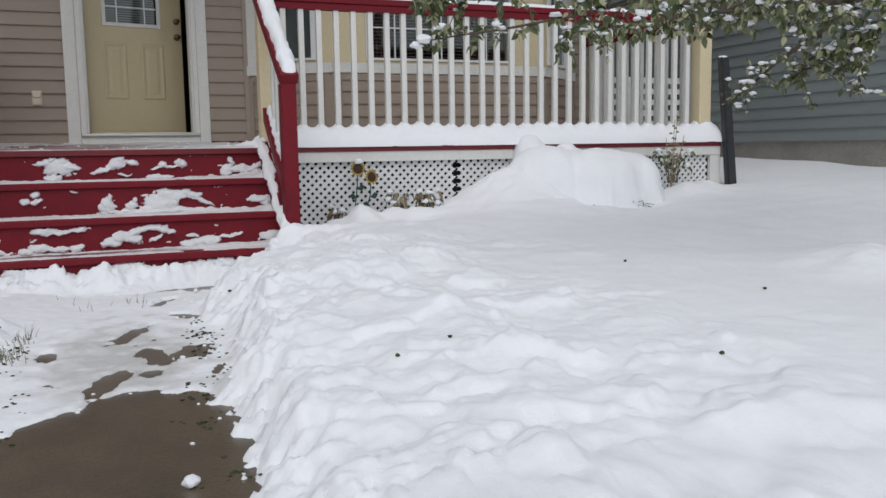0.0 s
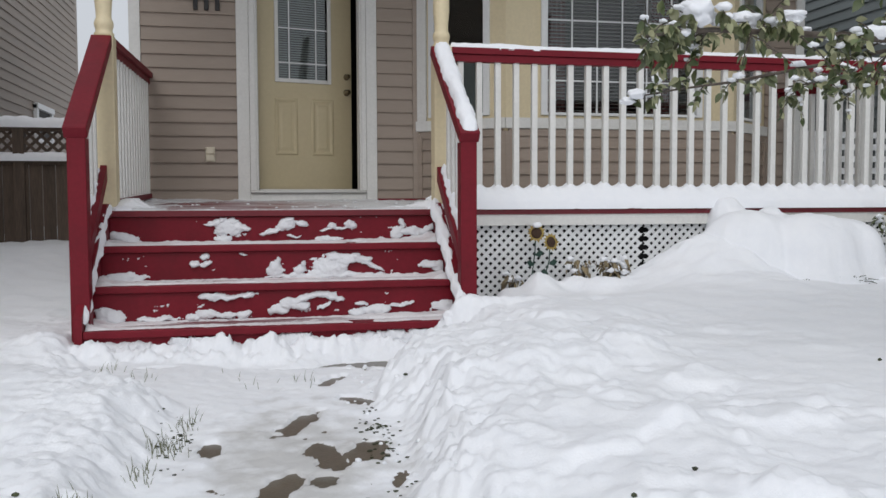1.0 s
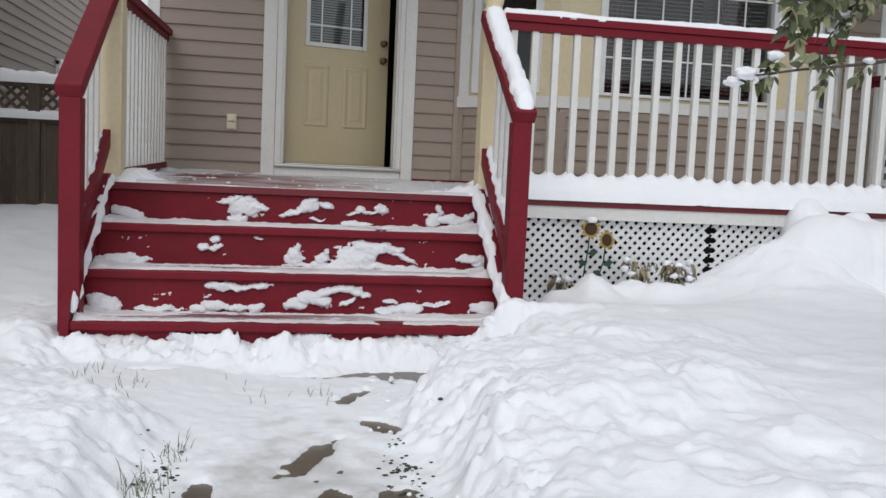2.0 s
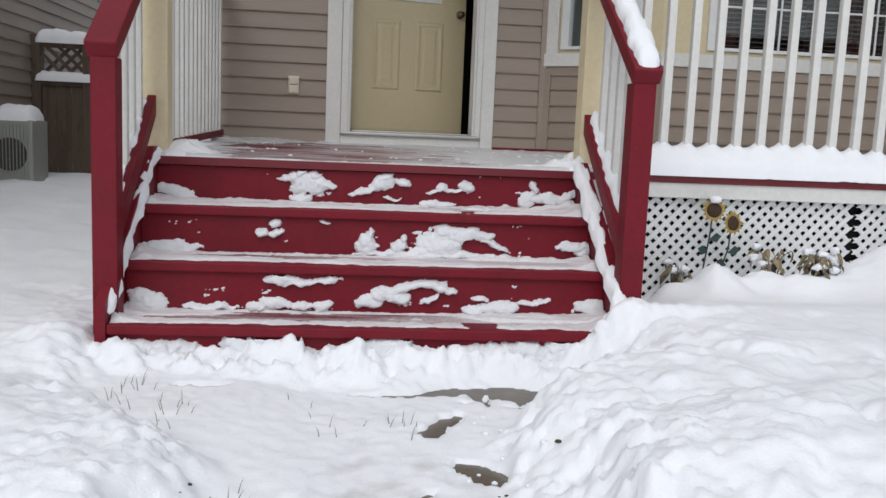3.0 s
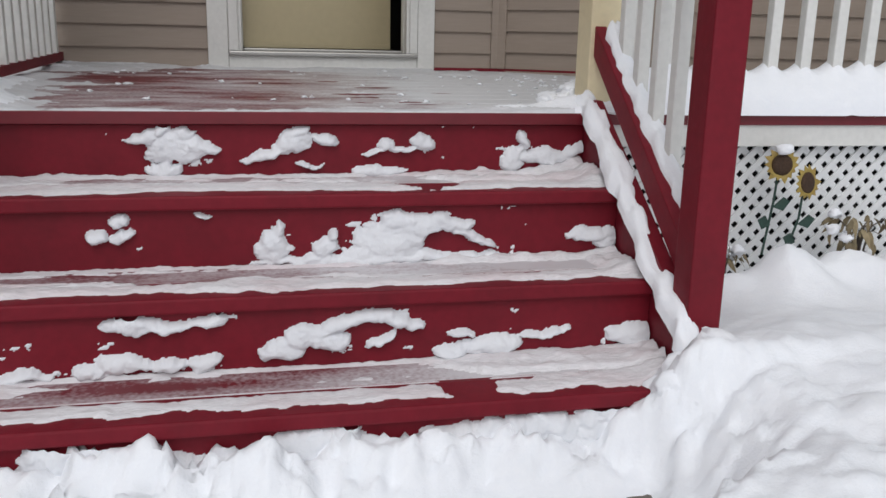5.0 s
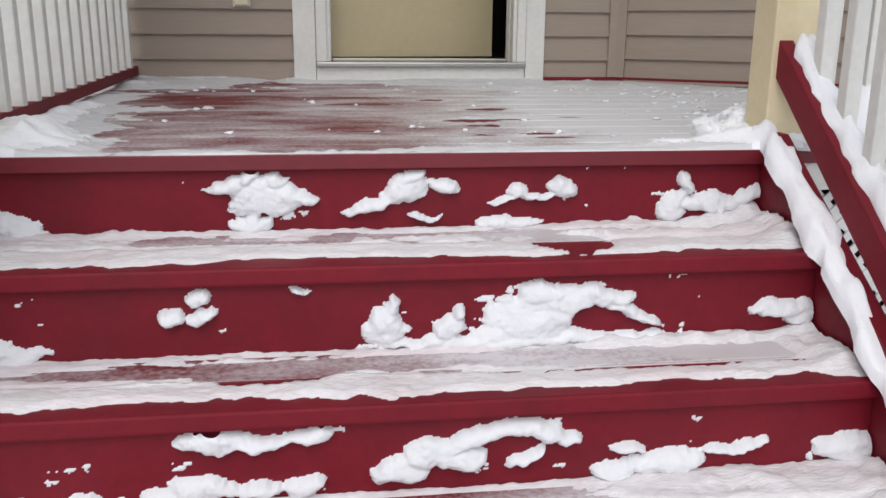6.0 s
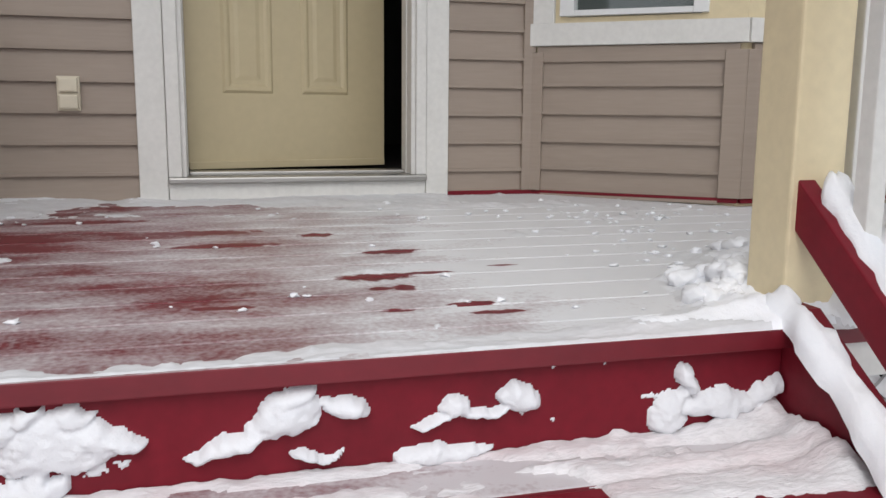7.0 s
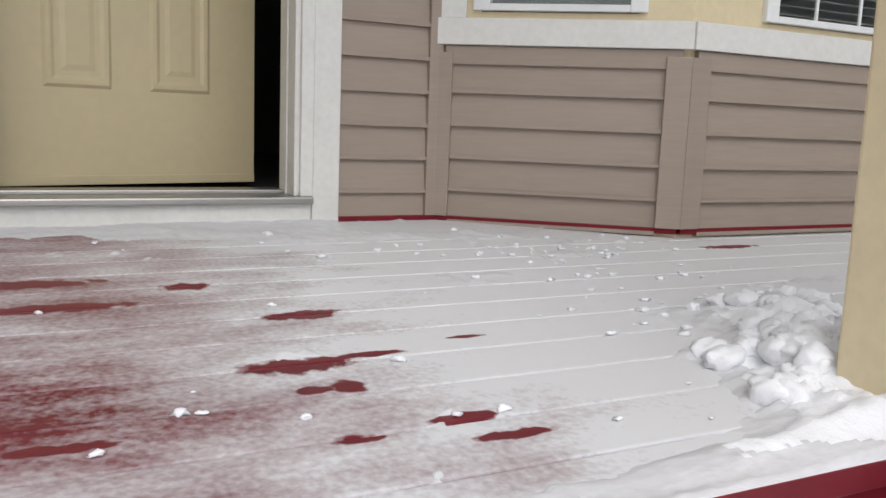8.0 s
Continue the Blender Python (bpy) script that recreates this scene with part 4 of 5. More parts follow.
# ---- snow on the porch ----
def tread_snow(i):
    y0, z = TREADS[i]
    back = TREADS[i - 1][0] + 0.022
    X, Y = np.meshgrid(np.arange(SX0 + 0.004, SX1, 0.009), np.linspace(y0 - 0.002, back, 34))
    v = (Y - y0) / (back - y0)
    edge = 0.17 + 0.12 * fbm(X * 3.3, Y * 0 + i, 31 + i) + 0.10 * fbm(X * 19, Y * 9, 36 + i)
    h = 0.006 + 0.006 * fbm(X * 2.2, Y * 9, 40 + i) + 0.0055 * fbm(X * 14, Y * 26, 44 + i) + 0.004 * np.abs(fbm(X * 40, Y * 50, 49 + i))
    h = np.minimum(h, 0.02 * (v - edge) / 0.10)
    streak = fbm(X * 1.1, Y * 14, 60 + i) + 0.35 * fbm(X * 9, Y * 40, 63 + i)
    h = h - 0.020 * step(-0.06, 0.12, streak) * step(0.38, 0.50, v) * step(0.92, 0.80, v)
    h = h - 0.012 * np.exp(-((v - 0.515) / 0.02) ** 2)
    scraped = step(-1.0, -0.75, X) * step(0.10, -0.06, X) * step(0.54, 0.64, v) * step(0.97, 0.92, v)
    h = h - 0.035 * scraped * step(-0.30, 0.0, fbm(X * 3.1, Y * 22, 160 + i) + 0.4 * fbm(X * 20, Y * 50, 164 + i))
    heap = step(0.80, 0.99, v) * np.maximum(0, fbm(X * 3.2, Y * 0, 52 + i) - 0.02) * 0.06 * (1 + 0.8 * fbm(X * 25, Y * 25, 57))
    h = np.maximum(h, heap - 0.002)
    foot = step(0.72, 1.0, v) * (0.014 * step(0.0, 0.2, X) - 0.006 + 0.022 * fbm(X * 3, Y * 4, 141 + i) + 0.016 * fbm(X * 17, Y * 17, 145 + i))
    h = np.maximum(h, foot - 0.004)
    ends = np.maximum(step(SX1 - 0.13, SX1, X), 0.8 * step(SX0 + 0.12, SX0, X))
    h = h + ends * (0.022 + 0.03 * fbm(X * 16, Y * 16, 71 + i)) * step(0.05, 0.3, v)
    h = np.where(h > 0.002, h + step(0.02, 0.2, X) * step(0.5, 0.6, v) * (0.014 * np.maximum(0, fbm(X * 17, Y * 24, 170 + i)) + 0.006), h)
    for px, pv, rx, rv in {1: [(0.08, 0.45, 0.09, 0.30)], 2: [(-0.6, 0.6, 0.16, 0.2)], 3: [(0.08, 0.38, 0.075, 0.30), (-0.25, 0.75, 0.3, 0.10)]}[i]:
        d = np.hypot((X - px) / rx, (v - pv) / rv) + 0.25 * fbm(X * 18, Y * 18, 66)
        h = np.where(d < 1, -0.004, h)
    h = np.where(h > 0, h + 0.004 * fbm(X * 55, Y * 70, 75 + i) + 0.003 * np.abs(fbm(X * 110, Y * 110, 77 + i)), h)
    me = grid_mesh("tread_snow", np.stack([X, Y, z + np.maximum(h, -0.004)], -1), (h > -0.0035) & (Y > y0 + 0.012), THIN)
    tagged(link_part("tread_snow", me, None), "thin wind-packed snow lying on a red stair tread", "snow", "snow on the stairs", "stuff")


def riser_snow(y, z0, z1, lumps, seed, thick=0.026, power=2.0, wander=0.028, holes=()):
    """Snow clinging to an upright board: lumps are (x, z, half width, half height, slant)."""
    X, Z = np.meshgrid(np.arange(SX0 + 0.004, SX1 - 0.002, 0.0036), np.arange(z0 - 0.004, z1, 0.0034))
    raw = np.full(X.shape, -1.0)
    n1, n2, n3 = fbm(X * 18, Z * 20, seed), fbm(X * 70, Z * 75, seed + 5), fbm(X * 32, Z * 34, seed + 9, 3)
    # the outline wanders
    XW, ZW = X + wander * fbm(X * 22, Z * 26, seed + 2), Z + 0.6 * wander * fbm(X * 26, Z * 22, seed + 3)
    for x, z, a, b, s in lumps:
        d = np.abs((XW - x) / a) ** power + np.abs((ZW - z - s * (XW - x)) / b) ** power
        raw = np.maximum(raw, 0.98 - d + 0.30 * n1 + 0.20 * n2)
    for x, z, a, b in holes:
        d = ((XW - x) / a) ** 2 + ((ZW - z) / b) ** 2
        raw = np.minimum(raw, d - 1.0 + 0.2 * n2)
    # smears of powder dragged over the paint
    smear = fbm(X * 11, Z * 40, seed + 13) + 0.5 * n2 + 0.25 * np.clip(raw, -1, 0) - 0.47
    bulk = np.sqrt(np.clip(raw, 0, 1)) * (0.82 + 0.25 * n1 + 0.16 * n3)
    t = np.where(raw > 0, 0.0015 + thick * np.clip(bulk, 0.04, 1.4) + 0.0012 * n2, np.where(smear > 0, 0.0012, -0.003))
    me = grid_mesh("riser_snow", np.stack([X, y - t, Z - 0.25 * np.maximum(t, 0)], -1), (raw > 0) | (smear > 0), WET_SNOW)
    tagged(link_part("riser_snow", me, None), "clumps of wet snow stuck to a red stair riser", "snow", "snow on the stairs", "stuff")


for i in (1, 2, 3):
    tread_snow(i)
riser_snow(5.3025, 0.568, 0.719, [(-0.626, 0.653, 0.088, 0.050, 0), (-0.712, 0.685, 0.058, 0.019, 0.15), (-0.654, 0.703, 0.022, 0.015, 0), (-0.592, 0.697, 0.026, 0.018, 0), (-0.546, 0.65, 0.037, 0.014, -0.3), (-0.66, 0.596, 0.045, 0.029, 0),
                                  (-0.373, 0.632, 0.066, 0.014, 0.28), (-0.295, 0.667, 0.066, 0.036, 0.2), (-0.273, 0.694, 0.032, 0.015, 0), (-0.194, 0.678, 0.042, 0.020, 0.1), (-0.245, 0.600, 0.043, 0.006, 0), (-0.015, 0.653, 0.036, 0.020, 0),
                                  (-0.05, 0.634, 0.03, 0.007, 0.3), (0.038, 0.645, 0.036, 0.008, 0.1), (0.091, 0.668, 0.044, 0.024, 0), (0.388, 0.617, 0.044, 0.042, 0), (0.422, 0.671, 0.018, 0.025, 0), (0.497, 0.622, 0.095, 0.024, 0),
                                  (0.58, 0.642, 0.07, 0.019, 0.35), (-0.043, 0.580, 0.085, 0.016, 0), (-1.22, 0.60, 0.10, 0.030, -0.3)], 81, holes=[(-0.642, 0.618, 0.011, 0.009)])
riser_snow(5.0075, 0.370, 0.525, [(-0.748, 0.503, 0.025, 0.019, 0), (-0.752, 0.462, 0.040, 0.014, 0.2), (-0.811, 0.461, 0.022, 0.018, 0), (-0.549, 0.514, 0.018, 0.004, 0), (-0.361, 0.424, 0.046, 0.044, 0), (-0.342, 0.471, 0.018, 0.024, 0),
                                  (-0.217, 0.420, 0.036, 0.032, 0), (-0.199, 0.455, 0.012, 0.016, 0), (-0.046, 0.432, 0.120, 0.064, 0), (-0.023, 0.490, 0.060, 0.024, 0), (0.033, 0.470, 0.085, 0.036, 0), (0.128, 0.480, 0.062, 0.024, -0.2),
                                  (0.191, 0.440, 0.060, 0.015, -0.45), (-0.124, 0.404, 0.063, 0.032, 0), (0.549, 0.441, 0.080, 0.022, 0.1), (0.595, 0.417, 0.045, 0.028, 0), (-0.05, 0.384, 0.36, 0.018, 0), (-1.20, 0.392, 0.14, 0.028, 0)], 83, holes=[(0.095, 0.430, 0.040, 0.026)])
riser_snow(4.7505, 0.174, 0.327, [(-0.691, 0.305, 0.074, 0.018, 0), (-0.609, 0.300, 0.074, 0.012, 0), (-0.526, 0.306, 0.060, 0.013, 0.1), (-0.212, 0.285, 0.075, 0.020, 0.4), (-0.143, 0.300, 0.083, 0.019, 0.05), (-0.051, 0.285, 0.053, 0.018, -0.2),
                                  (-0.295, 0.256, 0.064, 0.030, 0), (-0.357, 0.222, 0.055, 0.029, 0), (-0.233, 0.242, 0.060, 0.026, 0), (-0.114, 0.240, 0.045, 0.012, 0.4), (0.178, 0.210, 0.090, 0.030, 0), (0.074, 0.204, 0.058, 0.018, 0),
                                  (0.322, 0.236, 0.073, 0.010, 0.1), (0.095, 0.245, 0.032, 0.012, 0), (0.57, 0.218, 0.085, 0.034, 0), (-0.722, 0.212, 0.061, 0.023, 0), (-0.792, 0.197, 0.044, 0.018, 0), (-0.628, 0.200, 0.045, 0.018, 0),
                                  (-0.543, 0.200, 0.052, 0.022, 0), (-1.22, 0.215, 0.09, 0.036, -0.2), (-0.98, 0.192, 0.10, 0.014, 0)], 85)
# slabs of packed snow shoved against the lowest riser
riser_snow(4.4965, -0.02, 0.136, [(-1.12, 0.03, 0.17, 0.085, 0), (-0.76, 0.04, 0.145, 0.110, 0), (-0.52, 0.02, 0.13, 0.075, 0), (-0.30, 0.04, 0.108, 0.098, 0.1), (-0.208, 0.06, 0.022, 0.090, 0), (-0.13, 0.0, 0.10, 0.055, 0), (0.05, 0.03, 0.125, 0.092, 0.05),
                                  (0.24, 0.035, 0.10, 0.095, 0), (0.46, 0.04, 0.14, 0.11, 0)], 87, 0.045, 4.0, 0.03, holes=[(-0.67, 0.105, 0.028, 0.016)])

DX, DY = np.meshgrid(spaced([(DX0 + 0.01, -1.0, 0.0125), (-1.0, 1.25, 0.0065), (1.25, DX1 - 0.005, 0.0125)]), spaced([(5.262, 6.3, 0.0065), (6.3, WALL - 0.005, 0.011)]))
board = 0.1425
seam = np.abs(((DY - 5.28 + 0.003) / board + 0.5) % 1 - 0.5) * board
thin = -0.0118 + 0.015 * fbm(DX * 2.2, DY * 5, 90) + 0.009 * fbm(DX * 9, DY * 14, 92) + 0.003 * fbm(DX * 40, DY * 40, 94)
wide = fbm(DX * 2.4, DY * 3.0, 171)
thin = thin + 0.014 * step(6.70, 7.10, DY + 0.25 * wide) + 0.015 * step(-0.72, -1.2, DX) + 0.006 * step(0.2, 0.7, DX + 0.35 * wide)
for fx, fy, a, b in BARE + [(0.24, 5.30, 0.05, 0.03), (0.95, 6.75, 0.08, 0.02)]:
    d = np.hypot((DX - fx) / a, (DY - fy) / b) + 0.7 * fbm(DX * 16, DY * 16, 97)
    thin = np.where(d < 1, -0.01, thin)
strip = step(5.385, 5.335, DY + 0.055 * fbm(DX * 3.5, DY * 5, 151) + 0.03 * fbm(DX * 16, DY * 16, 153))
lip = (0.0032 + 0.005 * fbm(DX * 5, DY * 30, 96) + 0.003 * fbm(DX * 50, DY * 50, 98)) * strip - 0.008 * (1 - strip)
thin = np.where((DY > 5.284) & (DY < 5.46), np.maximum(thin, lip), thin)
lump = np.maximum(0, fbm(DX * 9, DY * 9, 99) + 0.1)
heap = lambda x, y, a, b, k: k * np.exp(-((DX - x) / a) ** 2 - ((DY - y) / b) ** 2)
wall_line = WALL - np.clip((DX - 0.877) * 0.78, 0, 0.49)
thin = np.where((DX > 0.5) & (DY > wall_line - 0.30), np.minimum(thin, 0.0015), thin)
piles = heap(0.72, 5.50, 0.15, 0.15, 0.085) + heap(0.94, 5.78, 0.14, 0.15, 0.065) + heap(0.60, 5.37, 0.12, 0.08, 0.035) + heap(-1.22, 5.46, 0.14, 0.13, 0.06) + heap(-1.25, 6.0, 0.07, 0.4, 0.03) + heap(0.85, 6.55, 0.2, 0.05, 0.012) + heap(0.40, 5.36, 0.15, 0.05, 0.016)
thin = thin + piles * (0.75 + 0.6 * lump + 0.35 * fbm(DX * 15, DY * 15, 101) + 0.3 * fbm(DX * 34, DY * 34, 111))
crumbs = np.maximum(0, fbm(DX * 15, DY * 15, 103) - 0.40) * 0.03
thin = np.where(thin > -0.004, thin + crumbs, thin)
# the deep cushion along the front edge, climbing each baluster
front = (DX > 0.70)
yy = (DY - 5.262)
prof = np.sqrt(np.clip(1 - ((yy - 0.15) / 0.15) ** 2, 0, 1)) * (yy < 0.15) + (yy >= 0.15) * np.exp(-((yy - 0.15) / 0.17) ** 2)
cushion = prof * (0.142 + 0.02 * fbm(DX * 2.5, DY * 3, 105) + 0.007 * fbm(DX * 14, DY * 14, 107)) * step(0.70, 0.80, DX)
nearest = np.abs(((DX - front_xs[0]) / PITCH + 0.5) % 1 - 0.5) * PITCH
climb = 0.040 * np.exp(-(nearest / 0.030) ** 2 - ((DY - RY) / 0.045) ** 2)
cushion = cushion + np.where((DX > 0.74) & (DX < 4.22), climb, 0)
cushion = cushion + 0.06 * np.exp(-((DX - 4.30) / 0.1) ** 2 - ((DY - 5.36) / 0.08) ** 2)
cushion = cushion - 0.006 - 0.012 * (0.5 + fbm(DX * 3, DY * 5, 109)) * (cushion < 0.03)
height = np.where(front, np.maximum(thin, cushion), thin)
height = np.where((DX < SX1 - 0.0) & (DY < 5.283), -0.01, height)
deck_places = np.stack([DX, DY, DECK + FALL * np.maximum(DY - 5.28, 0) + np.maximum(height, -0.004)], -1)
deep = (height > 0.016) | (front & (cushion > 0.004)) | (DX > 2.2)
lying = height > -0.0035
deck_snow = link_part("deck_snow", grid_mesh("deck_snow", deck_places, lying & deep, SNOW), None)
tagged(deck_snow, "swept heaps and a deep snow cushion on the porch", "snow", "", "stuff")
deck_film = link_part("deck_film", grid_mesh("deck_film", deck_places - np.array([0, 0, 0.0006]), lying & ~deep, FILM), None)
tagged(deck_film, "thin grey trodden snow film on the porch boards", "snow", "", "stuff")

for pts, w, h, seed, label in (
        ([(0.74, RY, RAIL1), (4.21, RY, RAIL1)], 0.095, 0.032, 3, "snow lying along the red top rail"),
        ([(0.674, 4.53, 1.185), (0.674, 5.30, 1.757)], 0.105, 0.062, 5, "thick snow lying on the sloping hand rail"),
        ([(0.698, 4.66, 0.47), (0.698, 5.31, 1.00)], 0.060, 0.05, 7, "snow lying along the lower stair rail"),
        ([(-1.356, 4.66, 0.45), (-1.356, 5.31, 0.98)], 0.05, 0.045, 9, "snow lying along the lower stair rail"),
        ([(0.622, 4.50, 0.225), (0.622, 5.24, 0.755), (0.63, 5.36, 0.79)], 0.075, 0.045, 11, "snow lying on the stair stringer"),
        ([(-1.31, 4.50, 0.215), (-1.31, 5.24, 0.745), (-1.31, 5.36, 0.78)], 0.06, 0.04, 13, "snow lying on the stair stringer")):
    tagged(snow_strip("rail_snow", pts, w, h, seed, rough=0.8 if seed in (7, 9, 11, 13) else 0.35, ragged=0.35 if seed in (7, 9, 11, 13) else 0.1), label, "snow")

bm = bmesh.new()
snow_lump(bm, (0.62, 4.47, 0.16), (0.12, 0.085, 0.095), 70, 0.35, 4)
tagged(link_part("snow_mound", mesh_of("snow_mound", bm, SNOW, True), None), "snow heaped at the newel post foot", "snow")

clods = bmesh.new()
rnd = random.Random(17)
for k in range(150):
    if k % 3:
        t = rnd.random()
        cx, cy = 0.64 + 0.36 * t + rnd.gauss(0, 0.05), 5.42 + 0.42 * t + rnd.gauss(0, 0.06)
    else:
        cx, cy = rnd.gauss(0.74, 0.10), rnd.gauss(5.50, 0.08)
    if cx < 0.55 or cy < 5.36 or (cx > 0.63 and cx < 0.76 and cy < 5.46):
        continue
    over = 0.075 * math.exp(-((cx - 0.74) / 0.16) ** 2 - ((cy - 5.50) / 0.15) ** 2) + 0.058 * math.exp(-((cx - 0.95) / 0.14) ** 2 - ((cy - 5.78) / 0.15) ** 2)
    q = rnd.uniform(0.010, 0.030)
    snow_lump(clods, (cx, cy, DECK + FALL * (cy - 5.28) + over * rnd.uniform(0.7, 1.05)), (q * rnd.uniform(0.9, 1.5), q * rnd.uniform(0.8, 1.3), q * rnd.uniform(0.7, 1.0)), k, 0.4, 3)
tagged(link_part("swept_snow", mesh_of("swept_snow", clods, SNOW, True), None), "loose clods of swept snow heaped at the porch post", "snow", "", "stuff")

# ---- garden things at the lattice ----
def sunflower(x, y, z, seed, snow):
    """An ornamental sunflower on a stake, facing the path."""
    ob = thing("garden_sunflower", (x, y, 0.3), "faded yellow ornamental sunflower on a dark stake" + (" under snow" if snow else ""), "garden ornament", "sunflowers at the lattice")
    face = Matrix.Translation((x, y, z)) @ Matrix.Rotation(radians(-12 if snow else 18), 4, "Z") @ Matrix.Rotation(radians(82), 4, "X")
    rnd = random.Random(seed)
    bm = turned([(0.006, -0.006), (0.033, -0.004), (0.035, 0.004), (0.026, 0.010), (0.008, 0.012)], (0, 0, 0), 18)
    bmesh.ops.transform(bm, matrix=face, verts=bm.verts)
    disc = part("seed_head", bm, SEED, ob, smooth=True)
    for k in range(14):
        a = 2 * math.pi * k / 14
        r0, r1, w = 0.022, 0.052 + rnd.random() * 0.012, 0.011
        bm = bmesh.new()
        pts = [(r0, -w * 0.6, 0.0), (r0, w * 0.6, 0.0), ((r0 + r1) / 2, w, 0.006), (r1, 0, -0.004 + rnd.random() * 0.012), ((r0 + r1) / 2, -w, 0.006)]
        top = [bm.verts.new(p) for p in pts]
        low = [bm.verts.new((p[0], p[1], p[2] - 0.002)) for p in pts]
        bm.faces.new(top), bm.faces.new(low[::-1])
        for i in range(5):
            bm.faces.new((top[i], low[i], low[(i + 1) % 5], top[(i + 1) % 5]))
        bmesh.ops.transform(bm, matrix=face @ Matrix.Rotation(a, 4, "Z"), verts=bm.verts)
        part("petal", bm, PETAL, disc)
    bm = bmesh.new()
    add_tube(bm, [(x, y + 0.012, z), (x - 0.005, y + 0.014, z - 0.12), (x - 0.03 - 0.03 * (not snow), y + 0.01, z - 0.30)], 0.004, 0.004)
    part("stake", bm, STEM, ob)
    for dz, s in ((0.14, 1), (0.20, -1)):
        bm = bmesh.new()
        vs = [bm.verts.new(p) for p in ((x - 0.01, y + 0.012, z - dz), (x - 0.01 + s * 0.03, y, z - dz + 0.035), (x - 0.01 + s * 0.055, y, z - dz + 0.02), (x - 0.01 + s * 0.035, y + 0.004, z - dz - 0.012))]
        ex = bmesh.ops.extrude_face_region(bm, geom=[bm.faces.new(vs)])
        bmesh.ops.translate(bm, vec=(0, -0.003, 0), verts=[g for g in ex["geom"] if isinstance(g, bmesh.types.BMVert)])
        part("metal_leaf", bm, STEM, ob)
    if snow:
        bm = bmesh.new()
        snow_lump(bm, (x, y - 0.008, z + 0.052), (0.034, 0.022, 0.017), seed)
        part("snow_cap", bm, SNOW, ob, smooth=True)


sunflower(1.256, 5.18, 0.606, 1, True)
sunflower(1.345, 5.165, 0.549, 2, False)


def leaf_mesh(name, length, width, mat, curl=0.25, seed=0):
    rnd = random.Random(seed)
    bm = bmesh.new()
    rows = [(0, 0.05), (0.22, 0.75), (0.5, 1.0), (0.78, 0.62), (1.0, 0.03)]
    grid = []
    for s, w in rows:
        zc = -curl * length * s * s
        grid.append([bm.verts.new((s * length, -w * width / 2, zc + 0.12 * width * w)), bm.verts.new((s * length, 0, zc)), bm.verts.new((s * length, w * width / 2, zc + 0.12 * width * w * (0.6 + rnd.random() * 0.8)))])
    for a, b in zip(grid, grid[1:]):
        for j in range(2):
            bm.faces.new((a[j], a[j + 1], b[j + 1], b[j]))
    me = bpy.data.meshes.new(name)
    bm.to_mesh(me)
    bm.free()
    me.materials.append(mat)
    me.polygons.foreach_set("use_smooth", [True] * len(me.polygons))
    return me


LEAVES = [leaf_mesh("leaf", 0.040 + 0.008 * k, 0.025 + 0.005 * k, LEAF, 0.15 + 0.2 * k, k) for k in range(3)]
LEAVES += [leaf_mesh("leaf", 0.038 + 0.008 * k, 0.024 + 0.005 * k, PALE_LEAF, 0.3 + 0.2 * k, 20 + k) for k in range(2)]
DRY_LEAVES = [leaf_mesh("dry_leaf", 0.034 + 0.010 * k, 0.014 + 0.004 * k, DRY, 0.5 + 0.2 * k, 10 + k) for k in range(3)]


def withered_plant(x, y, z, spread, count, seed, label, green=False):
    ob = thing("withered_plant", (x, y, z), label, "plant", "plants at the lattice")
    rnd = random.Random(seed)
    stems = bmesh.new()
    caps = bmesh.new()
    for k in range(count):
        a, r = rnd.random() * 6.283, spread * math.sqrt(rnd.random())
        tip = Vector((x + r * math.cos(a), y + 0.5 * r * math.sin(a), z + rnd.random() * spread * 0.9 + 0.02))
        if k % 3 == 0:
            add_tube(stems, [(x + r * 0.3 * math.cos(a), y, z - 0.08), (tip + Vector((x, y, z))) / 2 + Vector((0, 0, 0.02)), tip], 0.004, 0.002, 5)
        ob2 = link_part("leaf", (LEAVES if green and k % 3 else DRY_LEAVES)[k % 3], ob)
        ob2.matrix_basis = Matrix.Translation(tip) @ Euler((rnd.uniform(-0.9, 0.9), rnd.uniform(0.1, 1.3), a + rnd.uniform(-1, 1))).to_matrix().to_4x4()
        if k % 5 == 1:
            snow_lump(caps, tip + Vector((0, 0, 0.008)), (0.026, 0.022, 0.016), k, 0.55, 2)
    part("stems", stems, BARK, ob, kind="stuff")
    part("snow_dusting", caps, SNOW, ob, smooth=True, kind="stuff")


withered_plant(1.70, 5.00, 0.34, 0.10, 64, 5, "withered brown garden plant capped with snow")
withered_plant(1.55, 5.16, 0.33, 0.10, 30, 6, "dark withered garden plant capped with snow")
withered_plant(1.11, 5.22, 0.27, 0.06, 26, 7, "pale withered flower heads under snow")
withered_plant(3.80, 5.10, 0.52, 0.17, 40, 8, "withered green shrub shoots dusted with snow", True)
shoot = bmesh.new()
for dx, h in ((0.0, 0.48), (-0.08, 0.34), (0.09, 0.36), (0.03, 0.55)):
    add_tube(shoot, [(3.78, 5.1, 0.4), (3.78 + dx * 0.6, 5.08, 0.4 + h * 0.6), (3.78 + dx, 5.06, 0.45 + h)], 0.004, 0.002, 5)
    for k in range(7):
        s = 0.4 + 0.085 * k
        snow_lump(shoot, (3.78 + dx * s + 0.02 * (-1) ** k, 5.08, 0.43 + h * s), (0.016, 0.010, 0.009), k, 0.4, 1)
